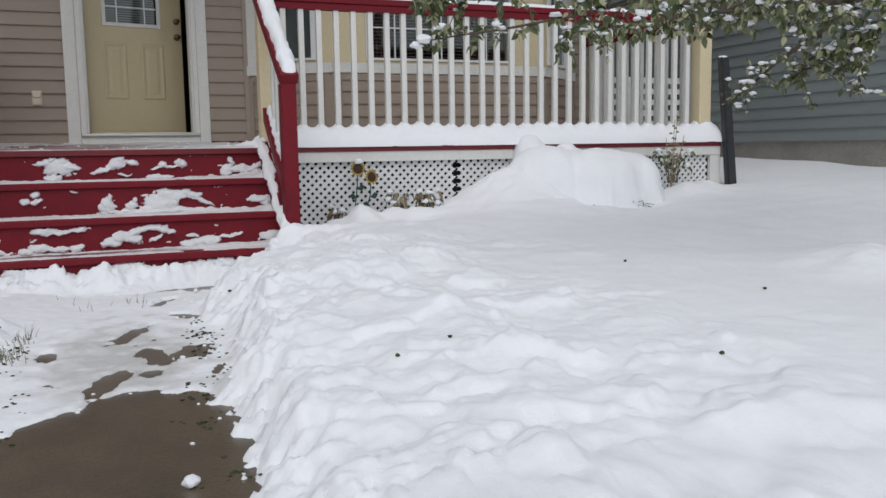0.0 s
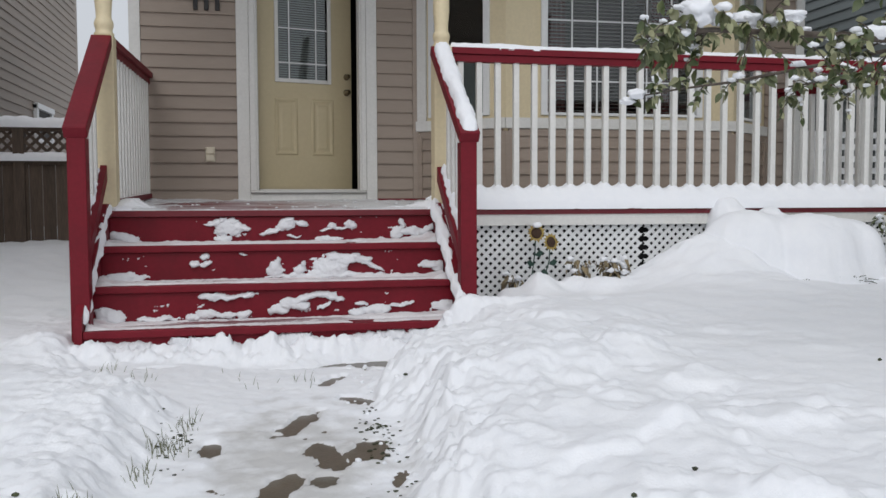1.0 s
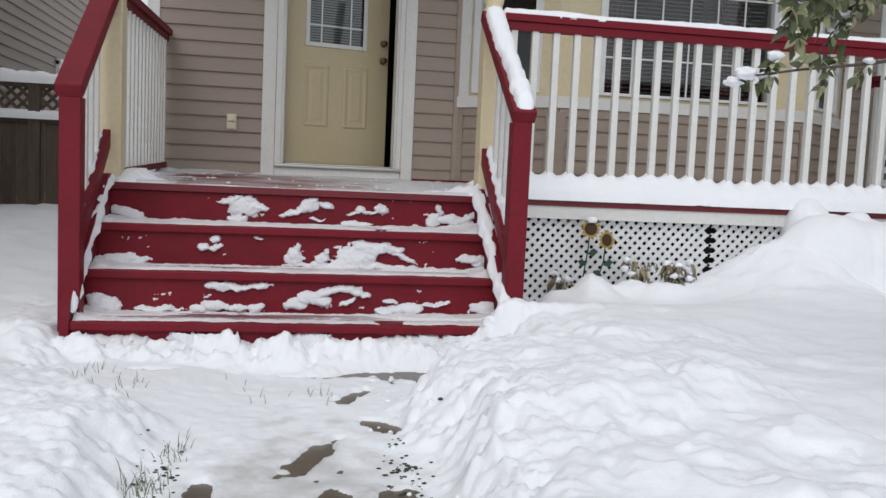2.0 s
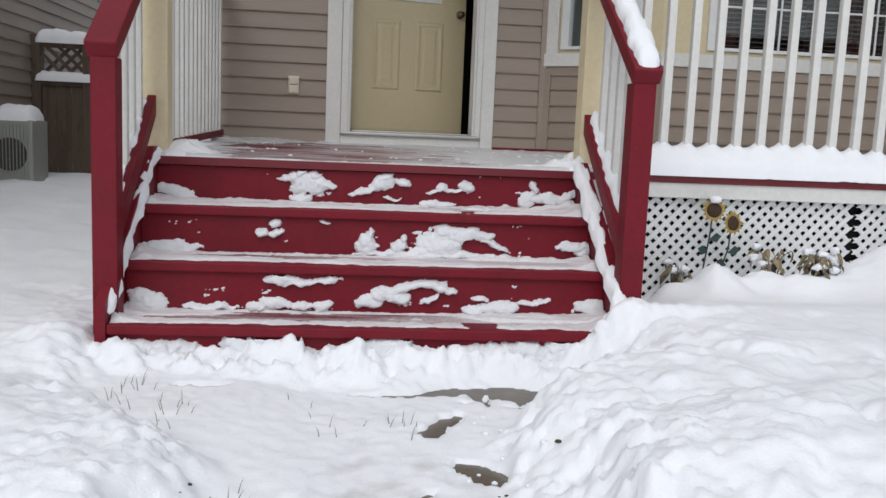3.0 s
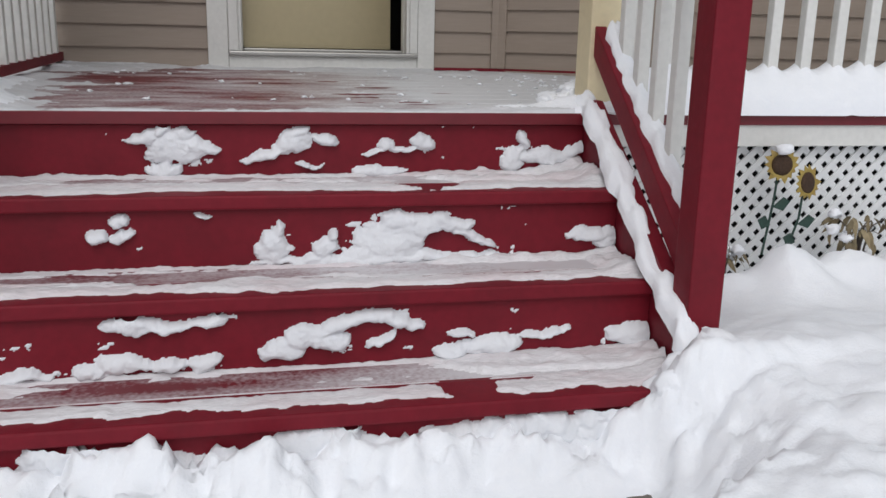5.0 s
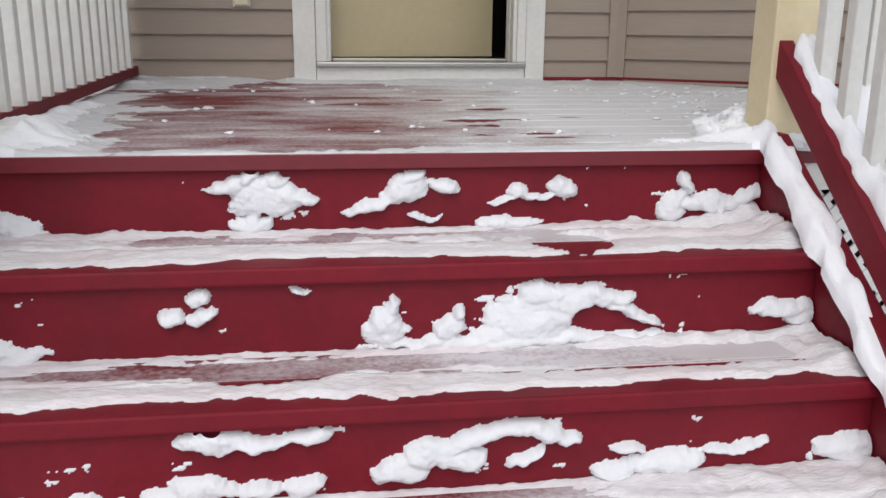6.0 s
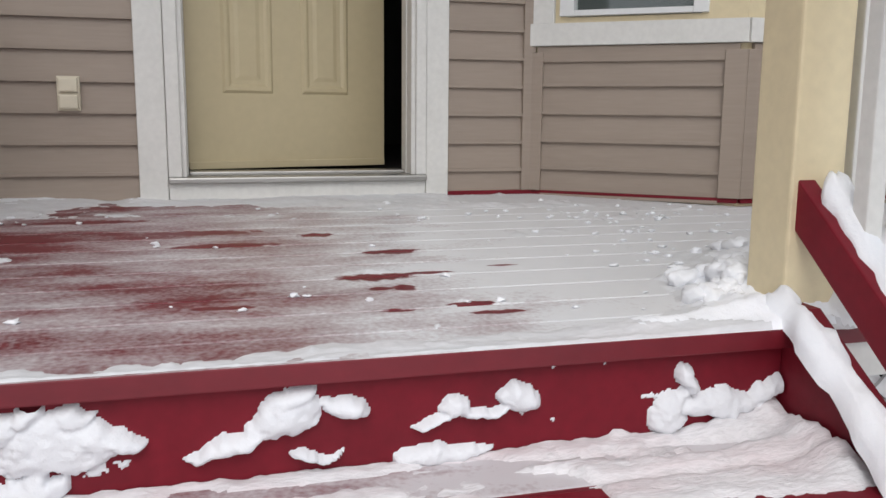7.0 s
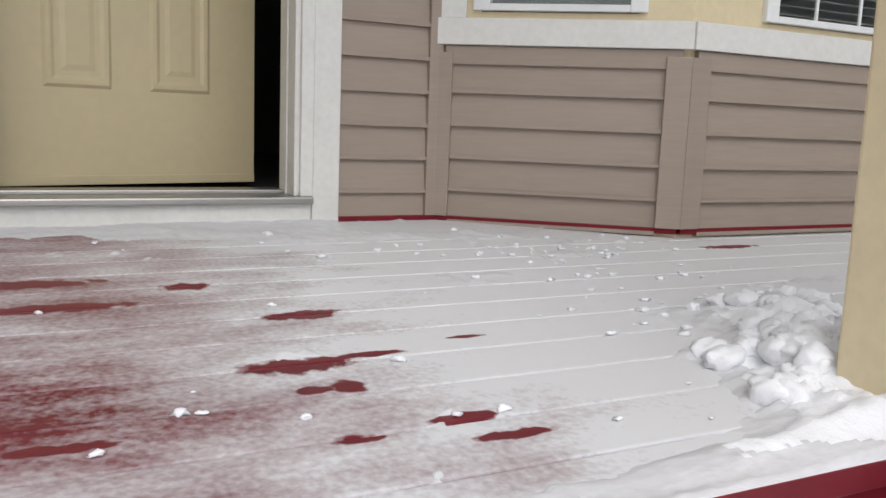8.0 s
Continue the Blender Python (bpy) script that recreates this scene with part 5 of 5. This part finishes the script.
tagged(link_part("shrub_shoots", mesh_of("shrub_shoots", shoot, DRY), None), "thin bare shrub shoots dusted with snow", "plant")

shrub = thing("snow_covered_shrub", (2.9, 4.95, 0.3), "low shrub buried under a thick rounded snow load", "shrub")
SX, SY = np.meshgrid(np.arange(1.95, 3.75, 0.014), np.arange(4.58, 5.36, 0.012))
WX, WY = SX + 0.035 * fbm(SX * 5, SY * 5, 181), SY + 0.03 * fbm(SX * 5, SY * 5, 183)
DOMES = [(3.04, 4.98, 0.46, 0.36, 0.27, 0.26), (2.66, 5.06, 0.46, 0.34, 0.24, 0.28), (3.32, 5.00, 0.44, 0.26, 0.22, 0.24), (2.62, 5.27, 0.62, 0.15, 0.14, 0.21), (2.38, 5.10, 0.36, 0.30, 0.24, 0.22), (2.84, 5.18, 0.56, 0.24, 0.18, 0.18), (2.86, 5.14, 0.70, 0.07, 0.06, 0.05), (3.56, 5.10, 0.36, 0.14, 0.14, 0.12)]
total = 0
for cx, cy, cz, a, b, c in DOMES:
    r = np.hypot((WX - cx) / a, (WY - cy) / b)
    z = np.where(r < 1, cz + c * np.sqrt(np.clip(1 - r * r, 0, 1)), cz - 0.75 * (r - 1))
    total = total + np.exp(z / 0.028)
load = 0.028 * np.log(total) + 0.012 * fbm(SX * 7, SY * 7, 185) + 0.004 * fbm(SX * 24, SY * 24, 187)
link_part("snow_load", grid_mesh("snow_load", np.stack([SX, SY, load], -1), load > 0.12, SNOW), shrub)
bm = bmesh.new()
rnd = random.Random(3)
for k in range(70):
    x = 2.75 + rnd.random() * 0.55
    add_tube(bm, [(x, 4.84, 0.28), (x + rnd.uniform(-0.05, 0.05), 4.73, 0.29 + 0.03 * rnd.random()), (x + rnd.uniform(-0.09, 0.09), 4.685 - 0.02 * rnd.random(), 0.27 + 0.07 * rnd.random())], 0.004, 0.002, 5)
part("twig", bm, LITTER, shrub, kind="stuff")

plank = bmesh.new()
add_hexa(plank, [(4.45, 5.20, 0.2), (4.54, 5.20, 0.2), (4.54, 5.26, 0.2), (4.45, 5.26, 0.2), (4.345, 5.22, 1.44), (4.425, 5.22, 1.44), (4.425, 5.28, 1.44), (4.345, 5.28, 1.44)])
bmesh.ops.bevel(plank, geom=plank.edges[:], offset=0.008, segments=2, affect="EDGES")
lean = thing("leaning_post", (4.43, 5.23, 0.2), "charcoal plastic post leaning on the porch corner", "post")
part("shaft", plank, SLATE, lean)
bm = bmesh.new()
snow_lump(bm, (4.385, 5.25, 1.443), (0.04, 0.03, 0.012), 2)
part("snow_cap", bm, SNOW, lean, smooth=True)

# ---- neighbours ----
wall_n = wall_piece("wall_neighbour_east", solid(((6.0, 1.0, 0.755), (6.2, 16, 5.2))), GREYSIDE, "grey vinyl siding on the neighbouring house")
wall_piece("wall_foundation", solid(((6.02, 1.0, -0.1), (6.2, 16, 0.755))), CONCRETE, "grey concrete foundation of the neighbouring house")
wall_w = wall_piece("wall_neighbour_west", solid(((-3.9, 3.0, -0.1), (-3.7, 16.7, 4.8))), BROWNSIDE, "brown vinyl siding on the neighbouring house")
wall_piece("wall_neighbour_back", solid(((-8, 16.7, -0.1), (-3.7, 16.9, 4.8)), ((6.0, 16.0, -0.1), (10, 16.2, 5.2))), BROWNSIDE, "back wall of the neighbouring house")
side_win = thing("window_4", (-3.9, 14.6, 1.9), "small white window in the brown siding", "window", "", "structure")
for lo, hi in (((-3.700, 13.60, 1.75), (-3.640, 13.72, 2.25)), ((-3.700, 14.50, 1.75), (-3.640, 14.62, 2.25)), ((-3.700, 13.60, 1.70), (-3.640, 14.62, 1.76)), ((-3.700, 13.60, 2.19), (-3.620, 14.62, 2.27))):
    part("window_frame", box(lo, hi), PVC, side_win)
part("pane", box((-3.695, 13.72, 1.76), (-3.670, 14.50, 2.19), 0), UNLIT, side_win, "window pane coloured dark for the unlit room behind")

before_fence = set(scene.objects)
fence = thing("wooden_fence", (-2.7, 10.6, 0.1), "dark weathered board fence with snowy lattice on top", "fence")
for x in (-3.66, -3.13, -1.55):
    part("post", box((x - 0.06, 10.55, 0), (x + 0.06, 10.67, 1.72)), FENCE, fence)
x = -3.6
while x < -1.6:
    part("board", box((x, 10.60, 0.12), (x + 0.135, 10.625, 1.22), 0.003), FENCE, fence)
    x += 0.142
for z in (1.22, 1.60):
    part("rail", box((-3.66, 10.57, z), (-1.5, 10.65, z + 0.05)), FENCE, fence)
for k in range(18):
    for s in (1, -1):
        x = -3.66 + 0.12 * k
        bm = bmesh.new()
        y = 10.605 + 0.012 * s
        a, b = (x, x + 0.33) if s > 0 else (x + 0.33, x)
        add_hexa(bm, [(a - 0.025, y - 0.005, 1.27), (a + 0.025, y - 0.005, 1.27), (a + 0.025, y + 0.005, 1.27), (a - 0.025, y + 0.005, 1.27), (b - 0.025, y - 0.005, 1.60), (b + 0.025, y - 0.005, 1.60), (b + 0.025, y + 0.005, 1.60), (b - 0.025, y + 0.005, 1.60)])
        part("lattice_slat", bm, FENCE, fence)
tagged(snow_strip("fence_snow", [(-3.66, 10.61, 1.65), (-1.5, 10.61, 1.65)], 0.16, 0.12, 31), "snow lying along the fence top", "snow")
tagged(snow_strip("fence_snow", [(-3.66, 10.58, 1.27), (-1.5, 10.58, 1.27)], 0.10, 0.09, 33), "snow lying on the fence rail", "snow")

ac = thing("air_conditioner", (-3.65, 9.6, 0.15), "off-white outdoor air conditioner with a dark fan grille", "air conditioner")
part("cabinet", box((-3.67, 9.45, 0.12), (-3.30, 9.85, 0.74), 0.02), AC, ac)
part("base_foot", box((-3.64, 9.47, 0.0), (-3.58, 9.83, 0.12)), BLACK, ac)
part("base_foot", box((-3.40, 9.47, 0.0), (-3.32, 9.83, 0.12)), BLACK, ac)
bm = turned([(0.0, 0.0), (0.15, 0.0), (0.15, 0.012), (0.0, 0.012)], (0, 0, 0), 28)
bmesh.ops.transform(bm, matrix=Matrix.Translation((-3.50, 9.452, 0.43)) @ Matrix.Rotation(radians(90), 4, "X"), verts=bm.verts)
# flat disc whose dark colour is the shade inside the opening
part("fan_opening", bm, UNLIT, ac, "disc coloured dark for the shade in the fan opening")
for k in range(11):
    x = -3.645 + 0.03 * k
    part("grille_bar", box((x - 0.003, 9.432, 0.22), (x + 0.003, 9.439, 0.70), 0), AC, ac)
tagged(snow_strip("unit_snow", [(-3.67, 9.64, 0.74), (-3.30, 9.64, 0.74)], 0.42, 0.13, 35, rough=0.15), "thick snow on the air conditioner", "snow")

for ob in scene.objects:
    if ob not in before_fence and ob.parent is None:
        ob.location.z += 0.02 if "fence" in ob.name else 0.14

trellis = thing("white_trellis", (5.2, 7.7, 0.3), "white square trellis panel between the two houses", "trellis")
for x in np.arange(4.5, 5.95, 0.12):
    part("slat", box((x, 7.70, 0.3), (x + 0.07, 7.715, 1.5), 0.002), PVC, trellis)
for z in np.arange(0.35, 1.5, 0.12):
    part("slat", box((4.48, 7.685, z), (5.98, 7.70, z + 0.06), 0.002), PVC, trellis)

# ---- the tree by the path ----
tree = thing("apple_tree", (3.75, 0.9, 0.1), "leafy apple tree branch weighed down by fresh snow", "tree")
bm = bmesh.new()
add_tube(bm, [(3.75, 0.9, 0.0), (3.72, 0.95, 0.8), (3.78, 1.0, 1.6), (3.7, 1.05, 2.4), (3.8, 1.1, 3.6)], 0.13, 0.06, 12)
part("trunk", bm, BARK, tree, smooth=True)
BOUGHS = [([(3.72, 1.05, 1.9), (3.3, 2.0, 1.56), (2.85, 2.5, 1.38), (2.4, 2.65, 1.34), (1.9, 2.7, 1.37), (1.45, 2.68, 1.375), (1.0, 2.6, 1.36), (0.70, 2.45, 1.30)], 0.03, 0.005),
          ([(1.9, 2.7, 1.37), (1.6, 2.92, 1.31), (1.33, 3.05, 1.26), (1.16, 3.12, 1.24), (1.01, 3.18, 1.215)], 0.008, 0.003),
          ([(2.4, 2.65, 1.34), (2.35, 3.0, 1.36), (2.2, 3.4, 1.36), (1.95, 3.6, 1.33)], 0.012, 0.004),
          ([(3.72, 1.05, 2.1), (3.7, 2.4, 1.72), (3.55, 3.2, 1.46), (3.5, 3.7, 1.22), (3.47, 4.03, 1.02)], 0.03, 0.004),
          ([(3.55, 3.2, 1.46), (3.85, 3.4, 1.28), (3.98, 3.5, 1.02)], 0.010, 0.003),
          ([(3.3, 2.0, 1.56), (3.1, 2.4, 1.32), (2.9, 2.6, 1.16), (2.75, 2.75, 1.06)], 0.014, 0.004),
          ([(2.85, 2.5, 1.38), (2.6, 2.4, 1.36), (2.2, 2.4, 1.36), (1.8, 2.4, 1.40), (1.5, 2.35, 1.42)], 0.012, 0.004),
          ([(3.7, 2.4, 1.72), (3.2, 2.8, 1.55), (2.8, 3.1, 1.45), (2.4, 3.3, 1.42)], 0.014, 0.004)]
for pts, r0, r1 in BOUGHS:
    bm = bmesh.new()
    add_tube(bm, pts, r0, r1, 8)
    part("limb", bm, BARK, tree, smooth=True)


def on_line(pts, s):
    pts = [Vector(p) for p in pts]
    i = min(int(s * (len(pts) - 1)), len(pts) - 2)
    return pts[i].lerp(pts[i + 1], s * (len(pts) - 1) - i)


rnd = random.Random(11)
twigs, caps = bmesh.new(), bmesh.new()
leaf_spots = []
for li, (pts, r0, r1) in enumerate(BOUGHS):
    shoots = (100, 12, 38, 70, 30, 60, 44, 90)[li]
    for k in range(shoots):
        s = (0.22 if li in (0, 3, 6) else 0.1) + (0.9 - (0.12 if li in (0, 3, 6) else 0)) * (k + rnd.random()) / shoots
        s = min(s, 1.0)
        c = on_line(pts, s)
        d = Vector((rnd.uniform(-1, 0.6), rnd.uniform(-0.7, 0.9), rnd.uniform(-0.55, 0.45))).normalized()
        L = rnd.uniform(0.08, 0.20) * (0.6 if li in (1, 4) else 1)
        tip = c + d * L + Vector((0, 0, -0.02))
        add_tube(twigs, [c, c.lerp(tip, 0.5) + Vector((0, 0, 0.012)), tip], 0.0032, 0.0016, 5)
        for j in range(rnd.randint(7, 12) if li not in (3, 4) else (rnd.randint(6, 10) if s < 0.62 else rnd.randint(1, 4))):
            leaf_spots.append((c.lerp(tip, rnd.uniform(0.3, 1.05)), rnd.random() * 6.283, rnd.uniform(-0.3, 1.3), rnd.uniform(-1.2, 1.2)))
        for _ in range(rnd.choice((0, 1, 1, 2))):
            e = c.lerp(tip, rnd.uniform(0.2, 1.0))
            q = rnd.uniform(0.006, 0.020)
            snow_lump(caps, e + Vector((0, 0, 0.018)), (q * 1.4, q * 1.1, q * 0.7), k + li * 40, 0.5, 2)
for at, size in (((0.93, 2.56, 1.405), (0.055, 0.045, 0.04)), ((1.03, 2.6, 1.39), (0.035, 0.03, 0.018)), ((1.15, 2.65, 1.41), (0.05, 0.04, 0.025)), ((2.45, 2.6, 1.40), (0.11, 0.08, 0.05)), ((2.85, 2.55, 1.42), (0.12, 0.09, 0.06)),
                 ((3.1, 2.3, 1.50), (0.13, 0.1, 0.07)), ((2.25, 2.88, 1.40), (0.055, 0.04, 0.035)), ((2.38, 2.84, 1.47), (0.075, 0.05, 0.07)), ((1.30, 2.62, 1.42), (0.05, 0.035, 0.02)), ((2.05, 2.8, 1.36), (0.05, 0.04, 0.02)), ((1.01, 3.18, 1.225), (0.035, 0.03, 0.02)), ((0.98, 3.2, 1.20), (0.03, 0.025, 0.014)), ((3.55, 3.1, 1.52), (0.10, 0.08, 0.05)), ((1.7, 2.72, 1.39), (0.07, 0.05, 0.03))):
    snow_lump(caps, at, size, size[0] * 100 + at[0], 0.45, 3)
part("twig", twigs, BARK, tree, kind="stuff")
part("snow_load", caps, SNOW, tree, "lumps of fresh snow", smooth=True, kind="stuff")
rest = {0: bmesh.new(), 1: bmesh.new()}
for k, (c, a, tilt, roll) in enumerate(leaf_spots):
    m = Matrix.Translation(c) @ Euler((roll, tilt, a)).to_matrix().to_4x4() @ Matrix.Scale(0.72 + 0.25 * ((k * 7) % 10) / 10, 4)
    shape = LEAVES[k % 5]
    if k % 9 == 0 and k < 2600:
        ob = link_part("leaf", shape, tree)
        ob.matrix_basis = m
    else:
        bm = rest[k % 5 > 2]
        vs = [bm.verts.new(m @ v.co) for v in shape.vertices]
        for p in shape.polygons:
            bm.faces.new([vs[i] for i in p.vertices])
part("leaves", rest[0], LEAF, tree, smooth=True, kind="stuff")
part("leaves", rest[1], PALE_LEAF, tree, "pale undersides of leaves", smooth=True, kind="stuff")

# ---- grass, litter and crumbs along the path ----
rnd = random.Random(21)
blades = bmesh.new()
spots = [(-0.76, 3.05, 0.07, 60), (-0.72, 3.3, 0.05, 24), (-0.80, 2.75, 0.05, 24), (-0.95, 3.95, 0.10, 10), (-0.50, 3.95, 0.12, 7), (-0.25, 3.9, 0.06, 8), (-1.15, 4.1, 0.12, 14), (-0.9, 2.3, 0.08, 30)]
for x, y, r, count in spots:
    for k in range(count):
        px, py = rnd.gauss(x, r * 0.5), rnd.gauss(y, r * 0.8)
        pz = float(ground_height(np.array([px]), np.array([py]))[0])
        h, lx, ly = rnd.uniform(0.02, 0.058), rnd.uniform(-0.03, 0.03), rnd.uniform(-0.02, 0.02)
        a, b, c, d = (blades.verts.new(q) for q in ((px - 0.0014, py, pz - 0.01), (px + 0.0014, py, pz - 0.01), (px + lx * 0.5 + 0.001, py + ly * 0.5, pz + h * 0.6), (px + lx * 0.5 - 0.001, py + ly * 0.5, pz + h * 0.6)))
        e = blades.verts.new((px + lx, py + ly, pz + h))
        blades.faces.new((a, b, c, d)), blades.faces.new((d, c, e))
tagged(link_part("grass_blades", mesh_of("grass_blades", blades, GRASS), None), "frosted dry grass blades beside the walkway", "grass", "", "stuff")
litter = bmesh.new()
clumps = [rnd.uniform(1.5, 3.6) for _ in range(13)]
for k in range(220):
    py = rnd.gauss(rnd.choice(clumps), 0.05)
    side = rnd.random() < 0.72
    px = (-0.02 + 0.035 * rnd.gauss(0, 1) - 0.10 * (py < 2.5)) if side else (-0.73 + 0.04 * rnd.gauss(0, 1))
    pz = float(ground_height(np.array([px]), np.array([py]))[0])
    flat = float(slope(py))
    if pz > flat + 0.12:
        continue
    q = rnd.uniform(0.002, 0.0065)
    snow_lump(litter, (px, py, max(pz, flat) + q * 0.4), (q * 1.5, q, q * 0.6), k, 0.6, 1)
for x, y in ((0.642, 2.005), (0.425, 1.9), (1.35, 1.55), (1.9, 2.9), (-1.05, 2.35), (0.15, 3.55), (-0.95, 2.0), (2.1, 2.2)):
    pz = float(ground_height(np.array([x]), np.array([y]))[0])
    snow_lump(litter, (x, y, pz + 0.006), (0.010, 0.007, 0.006), x * 10, 0.6, 1)
tagged(link_part("leaf_litter", mesh_of("leaf_litter", litter, LITTER), None), "dark wet leaf litter along the walkway edge", "leaves", "", "stuff")
crumb = bmesh.new()
for k in range(44):
    px, py = (rnd.gauss(0.0, 0.07), rnd.uniform(1.6, 4.2)) if k % 7 else (rnd.uniform(-0.6, -0.1), rnd.uniform(1.5, 2.5))
    pz = max(float(slope(py)), float(ground_height(np.array([px]), np.array([py]))[0]))
    q = rnd.uniform(0.003, 0.010)
    snow_lump(crumb, (px, py, pz + q * 0.3), (q * 1.2, q, q * 0.8), k, 0.5, 1)
# one fist-sized lump that rolled onto the bare concrete
snow_lump(crumb, (-0.215, 1.60, float(slope(1.60)) + 0.014), (0.019, 0.016, 0.015), 77, 0.5, 3)
for k in range(170):
    px, py = rnd.uniform(-1.1, 1.4), rnd.uniform(5.4, 7.1)
    if rnd.random() < 0.4:
        px, py = rnd.gauss(0.95, 0.2), rnd.gauss(5.95, 0.25)
    elif rnd.random() < 0.4:
        px, py = rnd.gauss(0.9, 0.25), rnd.gauss(6.6, 0.1)
    q = rnd.uniform(0.002, 0.008)
    snow_lump(crumb, (px, py, DECK + FALL * (py - 5.28) + 0.002 + q * 0.2), (q * 1.5, q * 1.1, q * 0.6), k + 500, 0.9, 2)
tagged(link_part("snow_crumbs", mesh_of("snow_crumbs", crumb, SNOW, True), None), "loose crumbs of snow on the path and porch", "snow", "", "stuff")

# ---- pieces of the walls and floors ----
y = 5.28
for k in range(14):
    z = DECK + FALL * (y - 5.28)
    end = min(y + board - 0.006, WALL - 0.002)
    ob = link_part("deck_board", mesh_of("deck_board", sloped(DX0, DX1, y, z, end, z + FALL * (end - y), 0.037, 0.003), FROST_DECK), porch)
    y += board


def siding(parent, p, q, z0, z1, expo, mat):
    """Courses of lapped siding from p to q in plan, the outside on the right hand."""
    p, q = Vector(p), Vector(q)
    d = (q - p).normalized()
    out = Vector((d.y, -d.x))
    bm = bmesh.new()
    pts = [p + out * 0.014, q + out * 0.014, q, p]
    top = [p + out * 0.003, q + out * 0.003, q, p]
    add_hexa(bm, [(a.x, a.y, 0) for a in pts] + [(a.x, a.y, expo - 0.0005) for a in top])
    # the rolled butt edge
    low = [p + out * 0.021, q + out * 0.021, q + out * 0.003, p + out * 0.003]
    add_hexa(bm, [(a.x, a.y, 0.001) for a in low] + [(a.x, a.y, 0.013) for a in low])
    me = mesh_of("siding_board", bm, mat)
    z = z0
    while z + expo * 0.6 < z1:
        link_part("siding_board", me, parent, at=(0, 0, z))
        z += expo


siding(wall_front, (HX0 + 0.065, WALL), (-0.619, WALL), 0.744, TOP, EXPO, SIDING)
siding(wall_front, (0.519, WALL), (BAY[0][0] - 0.05, WALL), 0.745, TOP, EXPO, SIDING)
siding(wall_front, (BAY[3][0], WALL), (HX1 - 0.065, WALL), 0.754, TOP, EXPO, SIDING)
for k in range(3):
    p, d, nrm, L = frame_local(k)
    a, b = (0.045 if k == 0 else 0.07), (L - 0.07 if k < 2 else L - 0.045)
    siding(bay_walls[k], p + d * a, p + d * b, 0.754, BAND0 - 0.05, EXPO, SIDING)
siding(wall_n, (6.0, 15.9), (6.0, 1.0), 0.755, 4.0, 0.115, GREYSIDE)
siding(wall_w, (-3.7, 3.0), (-3.7, 16.68), 0.2, 4.75, 0.13, BROWNSIDE)

# the white lattice under the porch, slat by slat
PERIOD, SLAT = 0.0585, 0.0305
for x0, x1 in ((SX1 + 0.045, 2.030), (2.068, 4.308)):
    panel = thing("lattice_panel", ((x0 + x1) / 2, 5.335, 0.1), "white plastic lattice panel under the porch floor", "lattice", "lattice panels", "structure")
    z0, z1 = 0.10, 0.660
    H = z1 - z0
    hw = SLAT / 2
    count = int((x1 - x0 + H) / PERIOD) + 1
    for s in (1, -1):
        yc = 5.334 if s > 0 else 5.341
        for k in range(count):
            base = x0 - H + PERIOD * (k + 0.5) if s > 0 else x0 + PERIOD * (k + 0.5)
            lo, hi = 0.0, H
            if s > 0:
                lo, hi = max(0.0, x0 - base), min(H, x1 - base)
            else:
                lo, hi = max(0.0, base - x1), min(H, base - x0)
            if hi - lo < 0.02:
                continue
            bm = bmesh.new()
            xa, xb = base + s * lo, base + s * hi
            add_hexa(bm, [(xa - hw, yc - 0.004, z0 + lo), (xa + hw, yc - 0.004, z0 + lo), (xa + hw, yc + 0.003, z0 + lo), (xa - hw, yc + 0.003, z0 + lo),
                          (xb - hw, yc - 0.004, z0 + hi), (xb + hw, yc - 0.004, z0 + hi), (xb + hw, yc + 0.003, z0 + hi), (xb - hw, yc + 0.003, z0 + hi)])
            part("lattice_slat", bm, PVC, panel)
